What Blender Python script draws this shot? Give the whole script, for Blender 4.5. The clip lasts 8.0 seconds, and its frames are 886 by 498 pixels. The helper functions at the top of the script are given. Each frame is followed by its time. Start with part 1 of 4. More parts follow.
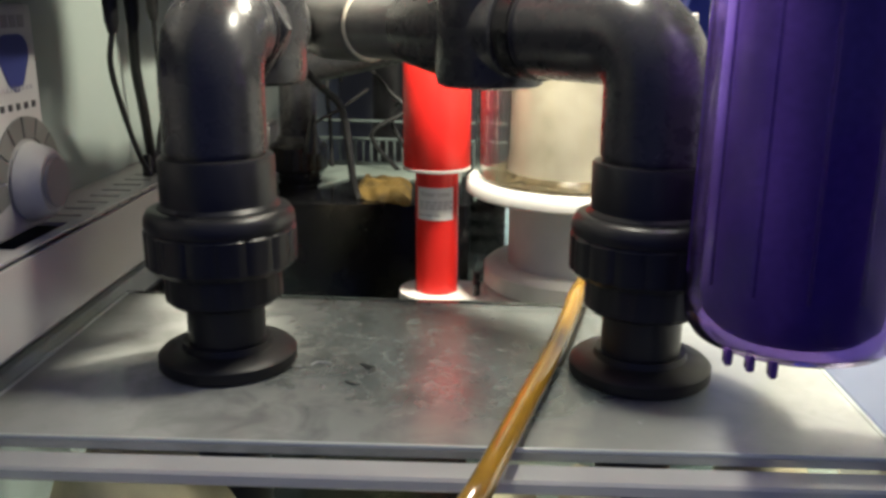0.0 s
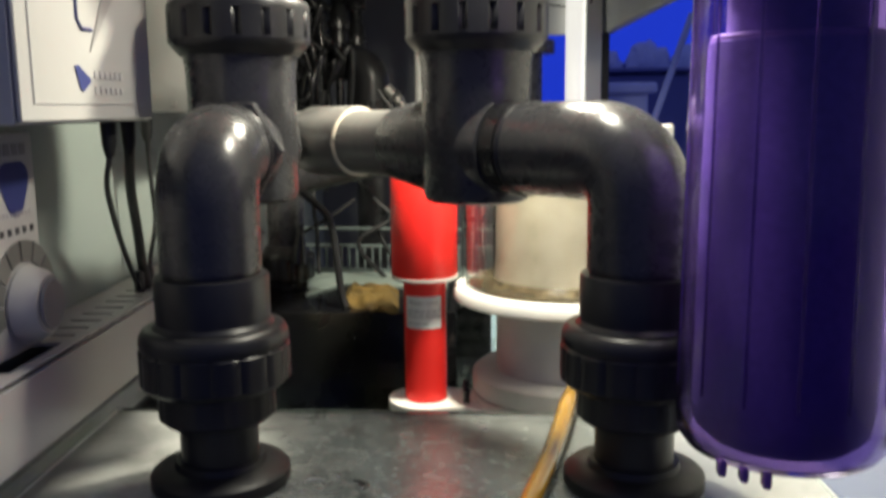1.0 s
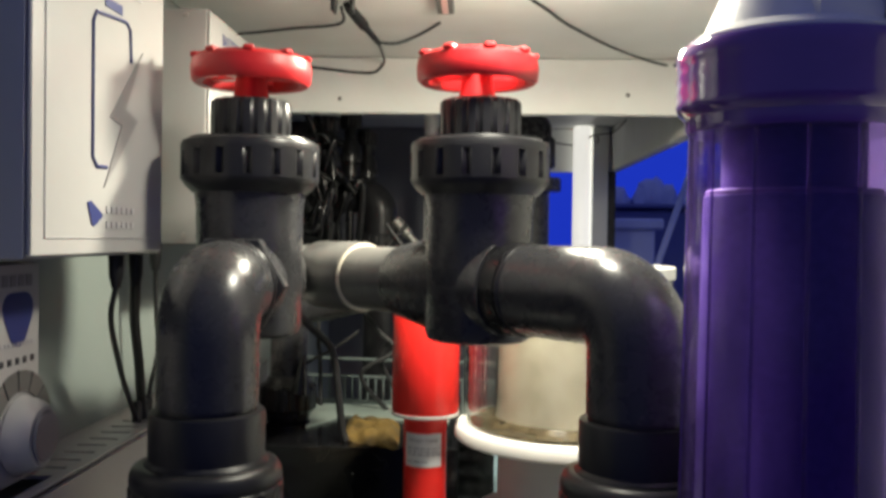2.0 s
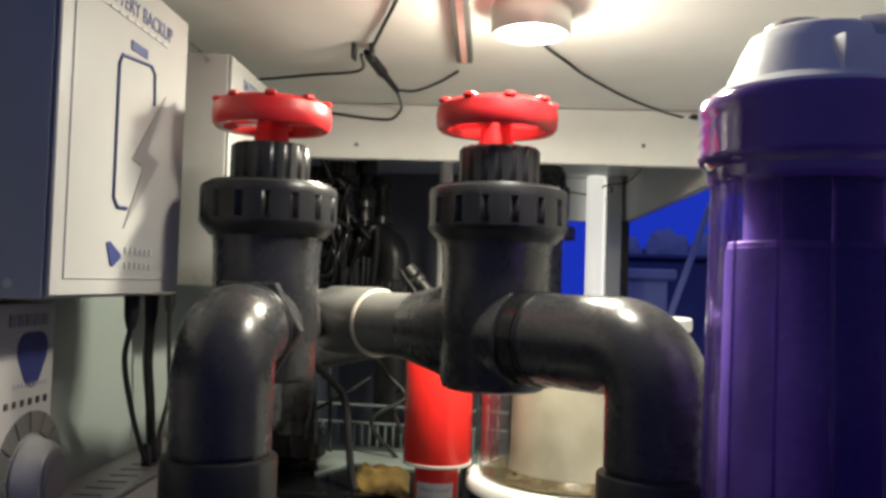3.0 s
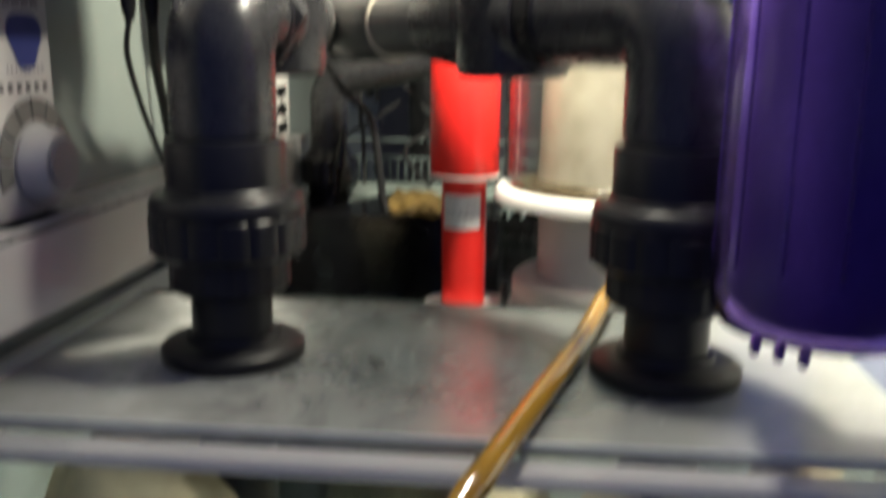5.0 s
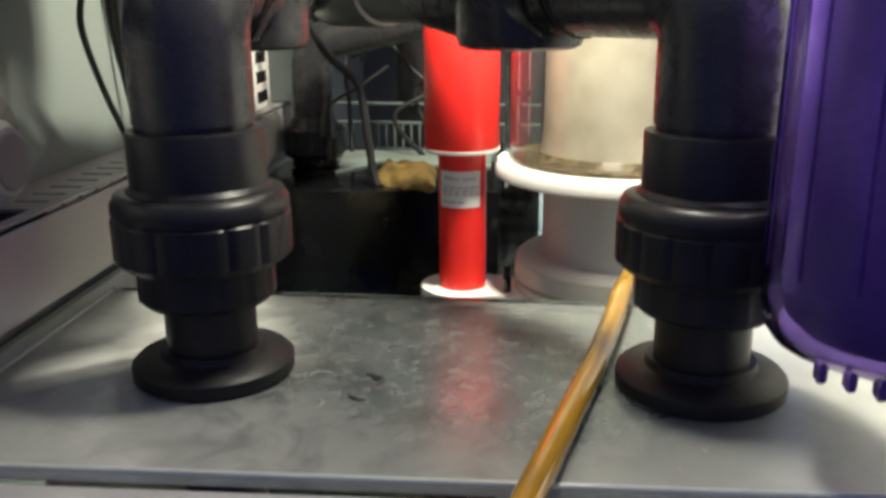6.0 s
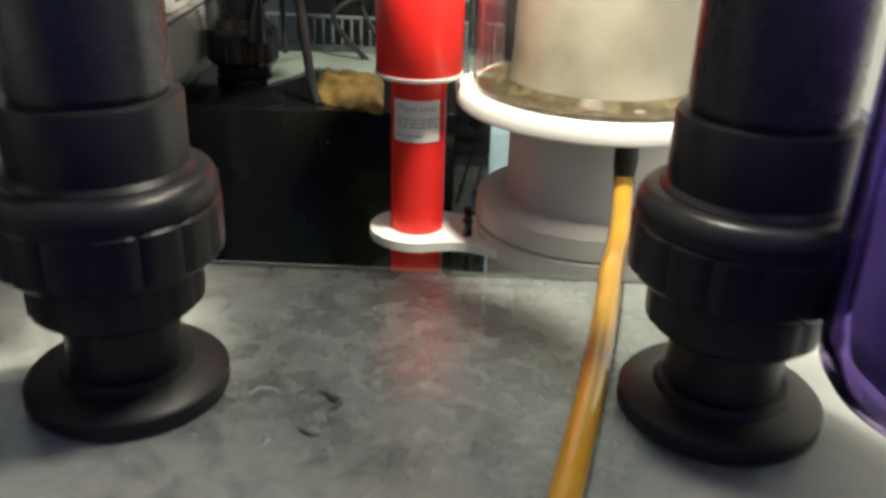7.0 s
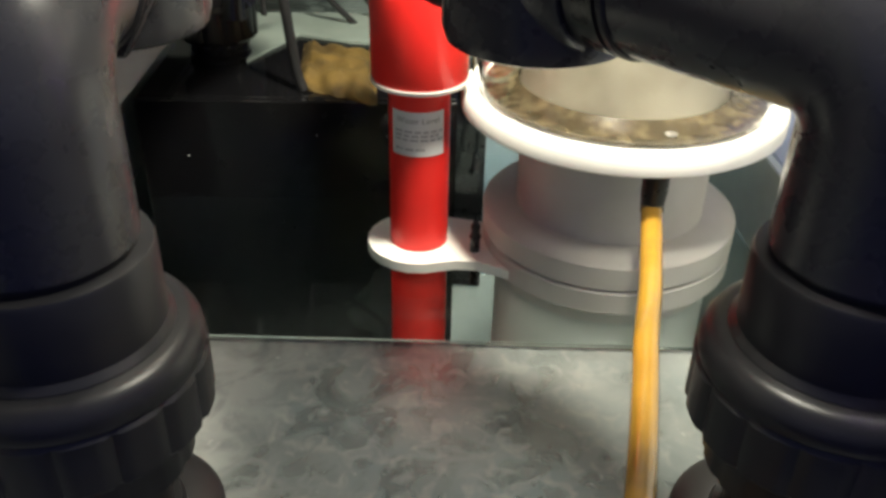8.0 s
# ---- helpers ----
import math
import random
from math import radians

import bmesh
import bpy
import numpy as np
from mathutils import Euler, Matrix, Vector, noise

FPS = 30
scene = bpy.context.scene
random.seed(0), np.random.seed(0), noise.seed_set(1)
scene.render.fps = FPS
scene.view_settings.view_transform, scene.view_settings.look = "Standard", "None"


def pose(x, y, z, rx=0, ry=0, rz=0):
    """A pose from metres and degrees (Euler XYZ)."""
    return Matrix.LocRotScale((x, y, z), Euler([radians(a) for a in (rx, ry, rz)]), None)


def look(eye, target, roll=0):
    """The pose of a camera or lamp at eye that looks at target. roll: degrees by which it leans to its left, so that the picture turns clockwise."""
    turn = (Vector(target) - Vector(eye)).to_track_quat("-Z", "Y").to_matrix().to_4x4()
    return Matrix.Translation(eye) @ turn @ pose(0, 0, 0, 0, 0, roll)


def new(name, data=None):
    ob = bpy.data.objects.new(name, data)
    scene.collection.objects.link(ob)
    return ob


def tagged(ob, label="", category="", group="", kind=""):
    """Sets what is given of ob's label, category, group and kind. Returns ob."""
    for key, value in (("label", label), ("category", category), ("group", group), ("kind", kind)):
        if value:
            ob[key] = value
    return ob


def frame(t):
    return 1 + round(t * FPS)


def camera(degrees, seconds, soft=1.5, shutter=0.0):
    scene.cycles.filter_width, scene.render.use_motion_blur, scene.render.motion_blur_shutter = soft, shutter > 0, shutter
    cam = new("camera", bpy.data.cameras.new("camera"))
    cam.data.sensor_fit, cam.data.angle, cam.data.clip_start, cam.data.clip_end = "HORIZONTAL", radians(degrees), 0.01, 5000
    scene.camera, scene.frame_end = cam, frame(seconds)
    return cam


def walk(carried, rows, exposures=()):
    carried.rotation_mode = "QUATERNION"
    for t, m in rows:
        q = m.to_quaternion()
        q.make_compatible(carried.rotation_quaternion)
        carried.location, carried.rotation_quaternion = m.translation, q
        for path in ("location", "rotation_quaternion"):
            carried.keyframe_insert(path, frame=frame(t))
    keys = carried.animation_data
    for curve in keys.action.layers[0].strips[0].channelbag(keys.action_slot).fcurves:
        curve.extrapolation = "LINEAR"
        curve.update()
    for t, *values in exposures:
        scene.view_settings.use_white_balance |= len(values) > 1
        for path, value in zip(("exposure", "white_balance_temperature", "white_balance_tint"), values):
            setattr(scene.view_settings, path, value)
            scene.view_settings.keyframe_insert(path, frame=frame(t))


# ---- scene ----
cam = camera(53.4, 8.0, soft=3.1, shutter=0.5)
PATH = [
    (0, (0.0869, 0.0496, 0.6223), (-0.2289, 1.9523, 0.0931), 0.26),
    (0.5, (0.0876, 0.0405, 0.6265), (-0.1819, 1.9648, 0.1530), -0.25),
    (1, (0.0822, 0.0404, 0.6347), (-0.1994, 1.9956, 0.3218), -0.59),
    (1.5, (0.0806, 0.0400, 0.6363), (-0.2229, 2.0117, 0.4940), 1.05),
    (2, (0.0884, 0.0390, 0.6437), (-0.2183, 2.0151, 0.6165), 0.78),
    (2.2, (0.0865, 0.0466, 0.6435), (-0.2335, 2.0208, 0.6625), 1.42),
    (3.5, (0.0829, 0.0378, 0.6440), (-0.2492, 2.0084, 0.7254), 1.88),
    (4, (0.0877, 0.0461, 0.6334), (-0.2280, 2.0210, 0.6368), 2.01),
    (4.5, (0.0965, 0.0536, 0.6157), (-0.2103, 2.0239, 0.4616), 1.49),
    (5, (0.1045, 0.0700, 0.5847), (-0.3230, 1.9750, 0.1507), 0.39),
    (5.2, (0.0975, 0.0891, 0.5542), (-0.3454, 1.9629, 0.0134), -2.07),
    (6.3, (0.0756, 0.1475, 0.6073), (-0.2881, 2.0360, 0.0584), 0.21),
    (6.5, (0.0698, 0.1620, 0.6070), (-0.2447, 2.0329, -0.0262), -0.25),
    (7, (0.0401, 0.2357, 0.6240), (-0.1725, 2.0456, -0.2001), 1.69),
    (7.5, (0.0254, 0.2909, 0.6613), (-0.1679, 2.0424, -0.2847), 0.40),
    (8, (0.0117, 0.3290, 0.6830), (-0.1450, 2.0150, -0.3600), 1.20),
]
walk(cam, [(t, look(eye, target, roll)) for t, eye, target, roll in PATH],
     exposures=[(0, 0.3), (0.5, 0.26), (1, 0.14), (1.5, 0.14), (2, -0.03), (3.5, -0.16), (4.5, 0.05), (5.2, 0.28), (6.5, 0.36), (7, 0.2), (7.5, 0.16), (8, 0.17)])

# ---------------------------------------------------------------- light
world = bpy.data.worlds.new("world")
scene.world = world
world.use_nodes = True
bg = world.node_tree.nodes["Background"]
bg.inputs[0].default_value = (0.29, 0.345, 0.86, 1)   # the blue lamps of the room round the cabinet
bg.inputs[1].default_value = 0.26


def lamp(name, kind, m, energy, color, size=0.1):
    data = bpy.data.lights.new(name, kind)
    data.energy, data.color = energy, color
    if kind == "AREA":
        data.shape, data.size = "DISK", size
    else:
        data.shadow_soft_size = size
    ob = new(name, data)
    ob.matrix_world = m
    return ob


# the round puck lamp under the cabinet top
PUCK = (0.028, 0.7844, 0.882)
lamp("puck_light", "AREA", pose(PUCK[0], PUCK[1], 0.8555), 4.6, (1.0, 0.95, 0.77), 0.05)
lamp("puck_rim_light", "POINT", pose(PUCK[0], PUCK[1], 0.832), 1.9, (1.0, 0.95, 0.77), 0.02)
# its unseen twin, added nearer the front above the gate valves for the lid
ADDED_TWIN = (0.062, 0.6, 0.882)
lamp("puck_light", "AREA", pose(ADDED_TWIN[0], ADDED_TWIN[1], 0.8555), 1.4, (1.0, 0.97, 0.82), 0.06)

# ---------------------------------------------------------------- materials


def material(name, color, rough=0.5, metal=0.0, grain=0.0, scale=60.0, bump=0.0, spots=None, spot_scale=8.0, spot_amount=0.5,
             transmission=0.0, ior=1.45, coat=0.0, emit=None, emit_strength=0.0, alpha=1.0, vary=0.0):
    mat = bpy.data.materials.new(name)
    mat.use_nodes = True
    nt = mat.node_tree
    b = nt.nodes["Principled BSDF"]
    b.inputs["Roughness"].default_value = rough
    b.inputs["Metallic"].default_value = metal
    b.inputs["Transmission Weight"].default_value = transmission
    b.inputs["IOR"].default_value = ior
    b.inputs["Coat Weight"].default_value = coat
    b.inputs["Coat Roughness"].default_value = 0.08
    b.inputs["Alpha"].default_value = alpha
    if emit:
        b.inputs["Emission Color"].default_value = (*emit, 1)
        b.inputs["Emission Strength"].default_value = emit_strength
    b.inputs["Base Color"].default_value = (*color, 1)
    tc = nt.nodes.new("ShaderNodeTexCoord")
    out = None
    if grain:
        n = nt.nodes.new("ShaderNodeTexNoise")
        n.inputs["Scale"].default_value, n.inputs["Detail"].default_value = scale, 6
        nt.links.new(tc.outputs["Object"], n.inputs["Vector"])
        mix = nt.nodes.new("ShaderNodeMixRGB")
        mix.inputs[1].default_value = (*[c * (1 - grain) for c in color], 1)
        mix.inputs[2].default_value = (*[min(1, c * (1 + grain)) for c in color], 1)
        nt.links.new(n.outputs["Fac"], mix.inputs[0])
        out = mix.outputs[0]
        mr = nt.nodes.new("ShaderNodeMapRange")
        mr.inputs["To Min"].default_value, mr.inputs["To Max"].default_value = rough * 0.75, min(1, rough * 1.3)
        nt.links.new(n.outputs["Fac"], mr.inputs["Value"])
        nt.links.new(mr.outputs[0], b.inputs["Roughness"])
        if bump:
            bp = nt.nodes.new("ShaderNodeBump")
            bp.inputs["Strength"].default_value, bp.inputs["Distance"].default_value = bump, 0.002
            nt.links.new(n.outputs["Fac"], bp.inputs["Height"])
            nt.links.new(bp.outputs[0], b.inputs["Normal"])
    if spots:
        n2 = nt.nodes.new("ShaderNodeTexNoise")
        n2.inputs["Scale"].default_value, n2.inputs["Detail"].default_value = spot_scale, 5
        nt.links.new(tc.outputs["Object"], n2.inputs["Vector"])
        ramp = nt.nodes.new("ShaderNodeValToRGB")
        ramp.color_ramp.elements[0].position, ramp.color_ramp.elements[1].position = 0.46, 0.68
        ramp.color_ramp.elements[1].color = (spot_amount,) * 3 + (1,)
        nt.links.new(n2.outputs["Fac"], ramp.inputs[0])
        m2 = nt.nodes.new("ShaderNodeMixRGB")
        nt.links.new(ramp.outputs[0], m2.inputs[0])
        if out:
            nt.links.new(out, m2.inputs[1])
        else:
            m2.inputs[1].default_value = (*color, 1)
        m2.inputs[2].default_value = (*spots, 1)
        out = m2.outputs[0]
    if out:
        nt.links.new(out, b.inputs["Base Color"])
    return mat


PVC = material("grey_pvc", (0.03, 0.03, 0.0325), 0.27, ior=1.45, grain=0.07, scale=90, spots=(0.038, 0.0375, 0.037), spot_scale=14, spot_amount=0.2)
# lighter PVC copy: lamp light on the manifold put into the colour
PVC_LIT = material("lamplit_grey_pvc", (0.085, 0.085, 0.085), 0.3, grain=0.12, scale=70, spots=(0.2, 0.195, 0.18), spot_scale=16, spot_amount=0.5)
PVC_DARK = material("dark_pvc", (0.016, 0.016, 0.018), 0.33, ior=1.36, grain=0.15, scale=80, spots=(0.022, 0.022, 0.022), spot_scale=20, spot_amount=0.4)
BLACK = material("black_plastic", (0.01, 0.01, 0.011), 0.28, grain=0.2, scale=70)
RUBBER = material("black_cable_rubber", (0.015, 0.015, 0.016), 0.45, grain=0.2, scale=120)
MATT_BLACK = material("matt_black_pvc", (0.01, 0.01, 0.0115), 0.42, ior=1.38, grain=0.15, scale=70)
GLOSS_BLACK = material("glossy_black_cable", (0.01, 0.01, 0.011), 0.2, grain=0.2, scale=90)
ACRYL_BLACK = material("black_acrylic", (0.006, 0.006, 0.007), 0.1, ior=1.32, grain=0.2, scale=30)
RED = material("red_plastic", (0.5, 0.016, 0.02), 0.4, grain=0.08, scale=60, spots=(0.42, 0.024, 0.024), spot_scale=18, spot_amount=0.3)
RED_THIN = material("thin_red_plastic", (0.7, 0.02, 0.025), 0.4, transmission=0.35)
RED_TUBE = material("red_tube", (0.8, 0.025, 0.02), 0.33, grain=0.05, scale=50)
WHITE = material("white_plastic", (0.78, 0.77, 0.74), 0.38, grain=0.04, scale=50, spots=(0.68, 0.66, 0.6), spot_scale=9, spot_amount=0.4)
GREYWHITE = material("grey_white_plastic", (0.42, 0.41, 0.405), 0.4, grain=0.05, scale=50, spots=(0.36, 0.35, 0.34), spot_scale=9, spot_amount=0.5)
BOXWHITE = material("cream_white_case", (0.44, 0.435, 0.425), 0.22, grain=0.03, scale=40, spots=(0.4, 0.39, 0.37), spot_scale=6, spot_amount=0.5)
OFFWHITE = material("grey_white_pvc", (0.6, 0.58, 0.55), 0.42, grain=0.06, scale=40, spots=(0.48, 0.44, 0.4), spot_scale=11, spot_amount=0.5)
BOARD = material("white_cabinet_board", (0.79, 0.8, 0.77), 0.45, grain=0.05, scale=25, bump=0.05, spots=(0.62, 0.62, 0.56), spot_scale=5, spot_amount=0.5)
WALL = material("pale_green_board", (0.22, 0.255, 0.24), 0.35, grain=0.04, scale=20, bump=0.04, spots=(0.185, 0.215, 0.2), spot_scale=4, spot_amount=0.5)
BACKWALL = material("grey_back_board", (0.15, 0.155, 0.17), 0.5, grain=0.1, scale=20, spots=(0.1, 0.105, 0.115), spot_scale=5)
SHELF = material("blue_grey_shelf_board", (0.14, 0.165, 0.25), 0.4, grain=0.08, scale=20, spots=(0.2, 0.23, 0.3), spot_scale=7, spot_amount=0.5)
GLASS = material("glass", (0.86, 0.95, 0.93), 0.02, transmission=1.0, ior=1.45)
GLASS_EDGE = material("green_glass_edge", (0.44, 0.48, 0.46), 0.15, grain=0.1, scale=60)
BRACE = material("pale_glass_brace", (0.5, 0.5, 0.5), 0.1, grain=0.08, scale=30, alpha=0.75, ior=1.6)
PANE_BLUE = material("pale_blue_pane", (0.45, 0.58, 0.66), 0.1, grain=0.15, scale=14, spots=(0.7, 0.78, 0.82), spot_scale=10, spot_amount=0.6)
WATER = material("water", (0.86, 0.95, 0.97), 0.01, transmission=1.0, ior=1.2)
CUP = material("clear_acrylic_cup", (0.95, 0.95, 0.94), 0.04, transmission=1.0, ior=1.3)
FOAM = material("beige_skimmer_neck", (0.31, 0.287, 0.222), 0.35, grain=0.2, scale=26, spots=(0.2, 0.18, 0.135), spot_scale=22, spot_amount=0.75, coat=0.4)
SLUDGE = material("brown_skimmer_sludge", (0.05, 0.038, 0.02), 0.2, grain=0.5, scale=90, bump=0.5, spots=(0.14, 0.112, 0.065), spot_scale=110, spot_amount=0.8)
LABEL = material("white_paper_label", (0.72, 0.71, 0.7), 0.5, grain=0.03, scale=200)
INK = material("black_ink", (0.03, 0.03, 0.035), 0.5)
BLUE_INK = material("navy_ink", (0.03, 0.04, 0.16), 0.45)
PALE_INK = material("pale_grey_ink", (0.42, 0.41, 0.42), 0.45)
GREY_INK = material("grey_ink", (0.24, 0.23, 0.23), 0.45)
PURPLE = material("violet_clear_housing", (0.44, 0.34, 0.68), 0.08, transmission=1.0, ior=1.3)
PURPLE_RING = material("violet_ring", (0.13, 0.055, 0.26), 0.12, grain=0.1, scale=40, coat=0.6)
MEDIA = material("dark_violet_filter_media", (0.25, 0.19, 0.43), 0.5, grain=0.3, scale=260, bump=0.12, spots=(0.14, 0.1, 0.29), spot_scale=16, spot_amount=0.8)
MAUVE = material("mauve_foam_line", (0.42, 0.28, 0.5), 0.5, grain=0.3, scale=120)
SILVER = material("satin_aluminium", (0.6, 0.58, 0.55), 0.35, metal=0.9, grain=0.08, scale=60)
LENS = material("puck_lens", (0.9, 0.85, 0.75), 0.4, emit=(1.0, 0.86, 0.62), emit_strength=20)
TUBE = material("lit_white_tube", (0.8, 0.8, 0.78), 0.3, emit=(1.0, 0.97, 0.88), emit_strength=0.75)
LED_CHIP = material("led_chip", (0.35, 0.22, 0.2), 0.3, emit=(1.0, 0.3, 0.2), emit_strength=0.12)
STEEL = material("dull_steel", (0.2, 0.19, 0.18), 0.45, metal=0.6, grain=0.1, scale=60)
ROCK = material("cream_live_rock", (0.66, 0.54, 0.36), 0.85, grain=0.3, scale=45, bump=0.8, spots=(0.36, 0.27, 0.17), spot_scale=22, spot_amount=0.75)
SPONGE = material("yellow_brown_filter_mat", (0.12, 0.075, 0.016), 0.9, grain=0.6, scale=60, bump=0.7, spots=(0.045, 0.028, 0.008), spot_scale=38, spot_amount=0.85)
CRATE = material("pale_green_rack", (0.17, 0.21, 0.205), 0.4, grain=0.06, scale=40)
HOSE = material("amber_hose", (0.34, 0.185, 0.022), 0.16, grain=0.25, scale=40, spots=(0.22, 0.13, 0.03), spot_scale=35, spot_amount=0.6, coat=0.7)
HOSE_DARK = material("dark_amber_hose", (0.12, 0.08, 0.03), 0.2, grain=0.3, scale=50, coat=0.5)
KEY = material("grey_rubber_key", (0.13, 0.128, 0.12), 0.5, grain=0.08, scale=60)
COVER = material("pale_green_sheet", (0.3, 0.36, 0.33), 0.35, grain=0.15, scale=30, spots=(0.2, 0.25, 0.22), spot_scale=14, spot_amount=0.6)
SALT = material("dried_salt", (0.3, 0.31, 0.3), 0.5, grain=0.2, scale=200)
DARK_REFLECTION = material("dark_lid_reflection", (0.05, 0.052, 0.05), 0.4, grain=0.3, scale=150)
BEIGE_GLUE = material("dried_pipe_glue", (0.5, 0.46, 0.38), 0.4)
BLUE_GLOW = material("blue_glow_backdrop", (0.02, 0.05, 0.3), 0.4, grain=0.3, scale=4, emit=(0.015, 0.05, 0.75), emit_strength=0.6)
# both room colours carry the blue light that falls out there
ROOM_DARK = material("dark_blue_lit_room_board", (0.12, 0.14, 0.34), 0.6, grain=0.1, scale=10)
ROOM_PALE = material("pale_blue_lit_room_board", (0.5, 0.56, 0.85), 0.6, grain=0.1, scale=10)


def lid_material():
    mat = material("stained_acrylic_lid", (0.38, 0.39, 0.37), 0.2, ior=1.5, alpha=0.76)
    nt = mat.node_tree
    b = nt.nodes["Principled BSDF"]
    tc = nt.nodes.new("ShaderNodeTexCoord")

    def noise_ramp(scale, detail, lo, hi, distortion=0.0):
        n = nt.nodes.new("ShaderNodeTexNoise")
        n.inputs["Scale"].default_value, n.inputs["Detail"].default_value = scale, detail
        n.inputs["Distortion"].default_value = distortion
        nt.links.new(tc.outputs["Object"], n.inputs["Vector"])
        r = nt.nodes.new("ShaderNodeValToRGB")
        r.color_ramp.elements[0].position, r.color_ramp.elements[1].position = lo, hi
        nt.links.new(n.outputs["Fac"], r.inputs[0])
        return r.outputs[0]

    def mixed(fac, one, two):
        m = nt.nodes.new("ShaderNodeMixRGB")
        nt.links.new(fac, m.inputs[0])
        for k, v in ((1, one), (2, two)):
            if isinstance(v, tuple):
                m.inputs[k].default_value = (*v, 1)
            else:
                nt.links.new(v, m.inputs[k])
        return m.outputs[0]

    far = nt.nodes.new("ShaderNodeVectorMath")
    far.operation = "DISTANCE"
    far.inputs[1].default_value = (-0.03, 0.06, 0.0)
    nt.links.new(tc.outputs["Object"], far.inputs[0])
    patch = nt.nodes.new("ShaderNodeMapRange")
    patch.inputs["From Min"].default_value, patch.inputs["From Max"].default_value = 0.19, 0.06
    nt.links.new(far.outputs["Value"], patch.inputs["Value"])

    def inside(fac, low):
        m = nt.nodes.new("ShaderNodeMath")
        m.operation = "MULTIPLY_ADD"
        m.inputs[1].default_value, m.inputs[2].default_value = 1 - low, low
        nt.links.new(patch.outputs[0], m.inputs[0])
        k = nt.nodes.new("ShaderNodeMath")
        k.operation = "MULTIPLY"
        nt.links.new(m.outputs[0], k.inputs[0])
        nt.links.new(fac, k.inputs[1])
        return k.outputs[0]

    # between the two pipes: coloured darker and duller, for less lamp light there
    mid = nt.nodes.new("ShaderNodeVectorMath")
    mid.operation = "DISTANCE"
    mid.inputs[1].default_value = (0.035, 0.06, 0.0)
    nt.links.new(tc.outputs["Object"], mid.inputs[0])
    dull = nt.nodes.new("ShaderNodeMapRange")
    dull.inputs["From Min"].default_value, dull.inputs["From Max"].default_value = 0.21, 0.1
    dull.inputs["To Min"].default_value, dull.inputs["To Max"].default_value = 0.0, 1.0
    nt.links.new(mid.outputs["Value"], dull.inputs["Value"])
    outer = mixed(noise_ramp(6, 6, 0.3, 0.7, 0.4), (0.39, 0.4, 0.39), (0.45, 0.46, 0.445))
    shaded_mid = mixed(noise_ramp(7, 8, 0.3, 0.7, 0.6), (0.105, 0.135, 0.142), (0.205, 0.205, 0.192))
    clouds = mixed(dull.outputs[0], outer, shaded_mid)
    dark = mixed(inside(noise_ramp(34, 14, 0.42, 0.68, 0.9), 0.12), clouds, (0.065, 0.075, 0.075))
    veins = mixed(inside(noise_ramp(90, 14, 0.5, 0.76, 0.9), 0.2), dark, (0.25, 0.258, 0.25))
    salt = mixed(noise_ramp(150, 6, 0.68, 0.76, 0.3), veins, (0.32, 0.335, 0.325))
    nt.links.new(salt, b.inputs["Base Color"])
    rr = nt.nodes.new("ShaderNodeMapRange")
    rr.inputs["To Min"].default_value, rr.inputs["To Max"].default_value = 0.1, 0.24
    nt.links.new(noise_ramp(18, 8, 0.35, 0.7, 0.5), rr.inputs["Value"])
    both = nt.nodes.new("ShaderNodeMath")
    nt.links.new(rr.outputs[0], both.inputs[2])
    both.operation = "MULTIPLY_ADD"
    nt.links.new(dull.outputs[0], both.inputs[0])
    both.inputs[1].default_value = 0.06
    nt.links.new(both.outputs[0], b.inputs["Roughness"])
    bp = nt.nodes.new("ShaderNodeBump")
    bp.inputs["Strength"].default_value, bp.inputs["Distance"].default_value = 0.12, 0.002
    nt.links.new(noise_ramp(22, 6, 0.3, 0.8), bp.inputs["Height"])
    nt.links.new(bp.outputs[0], b.inputs["Normal"])
    return mat


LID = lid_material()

# ---------------------------------------------------------------- building helpers
OFFSET = {}


def thing(name, at, label, category, group="", kind=""):
    ob = new(name)
    ob.empty_display_size = 0.02
    ob.location = at
    OFFSET[ob] = Vector(at)
    return tagged(ob, label, category, group, kind)


def part(name, bm, mat, parent=None, label="", smooth=40):
    bmesh.ops.recalc_face_normals(bm, faces=bm.faces[:])
    me = bpy.data.meshes.new(name)
    off = OFFSET.get(parent, Vector((0, 0, 0))) if parent else Vector((0, 0, 0))
    bm.transform(Matrix.Translation(-off))
    bm.to_mesh(me)
    bm.free()
    me.materials.append(mat)
    if smooth:
        me.shade_smooth()
        me.set_sharp_from_angle(angle=radians(smooth))
    ob = new(name, me)
    if parent:
        ob.parent = parent
        OFFSET[ob] = off
    if label:
        ob["label"] = label
    return ob


def single(name, bm, mat, label, category, group="", kind="", smooth=40):
    return tagged(part(name, bm, mat, None, "", smooth), label, category, group, kind)


I4 = Matrix.Identity(4)


def axis_to(a, b):
    """Local z from a towards b, origin at a."""
    a, b = Vector(a), Vector(b)
    return Matrix.Translation(a) @ (b - a).to_track_quat("Z", "Y").to_matrix().to_4x4()


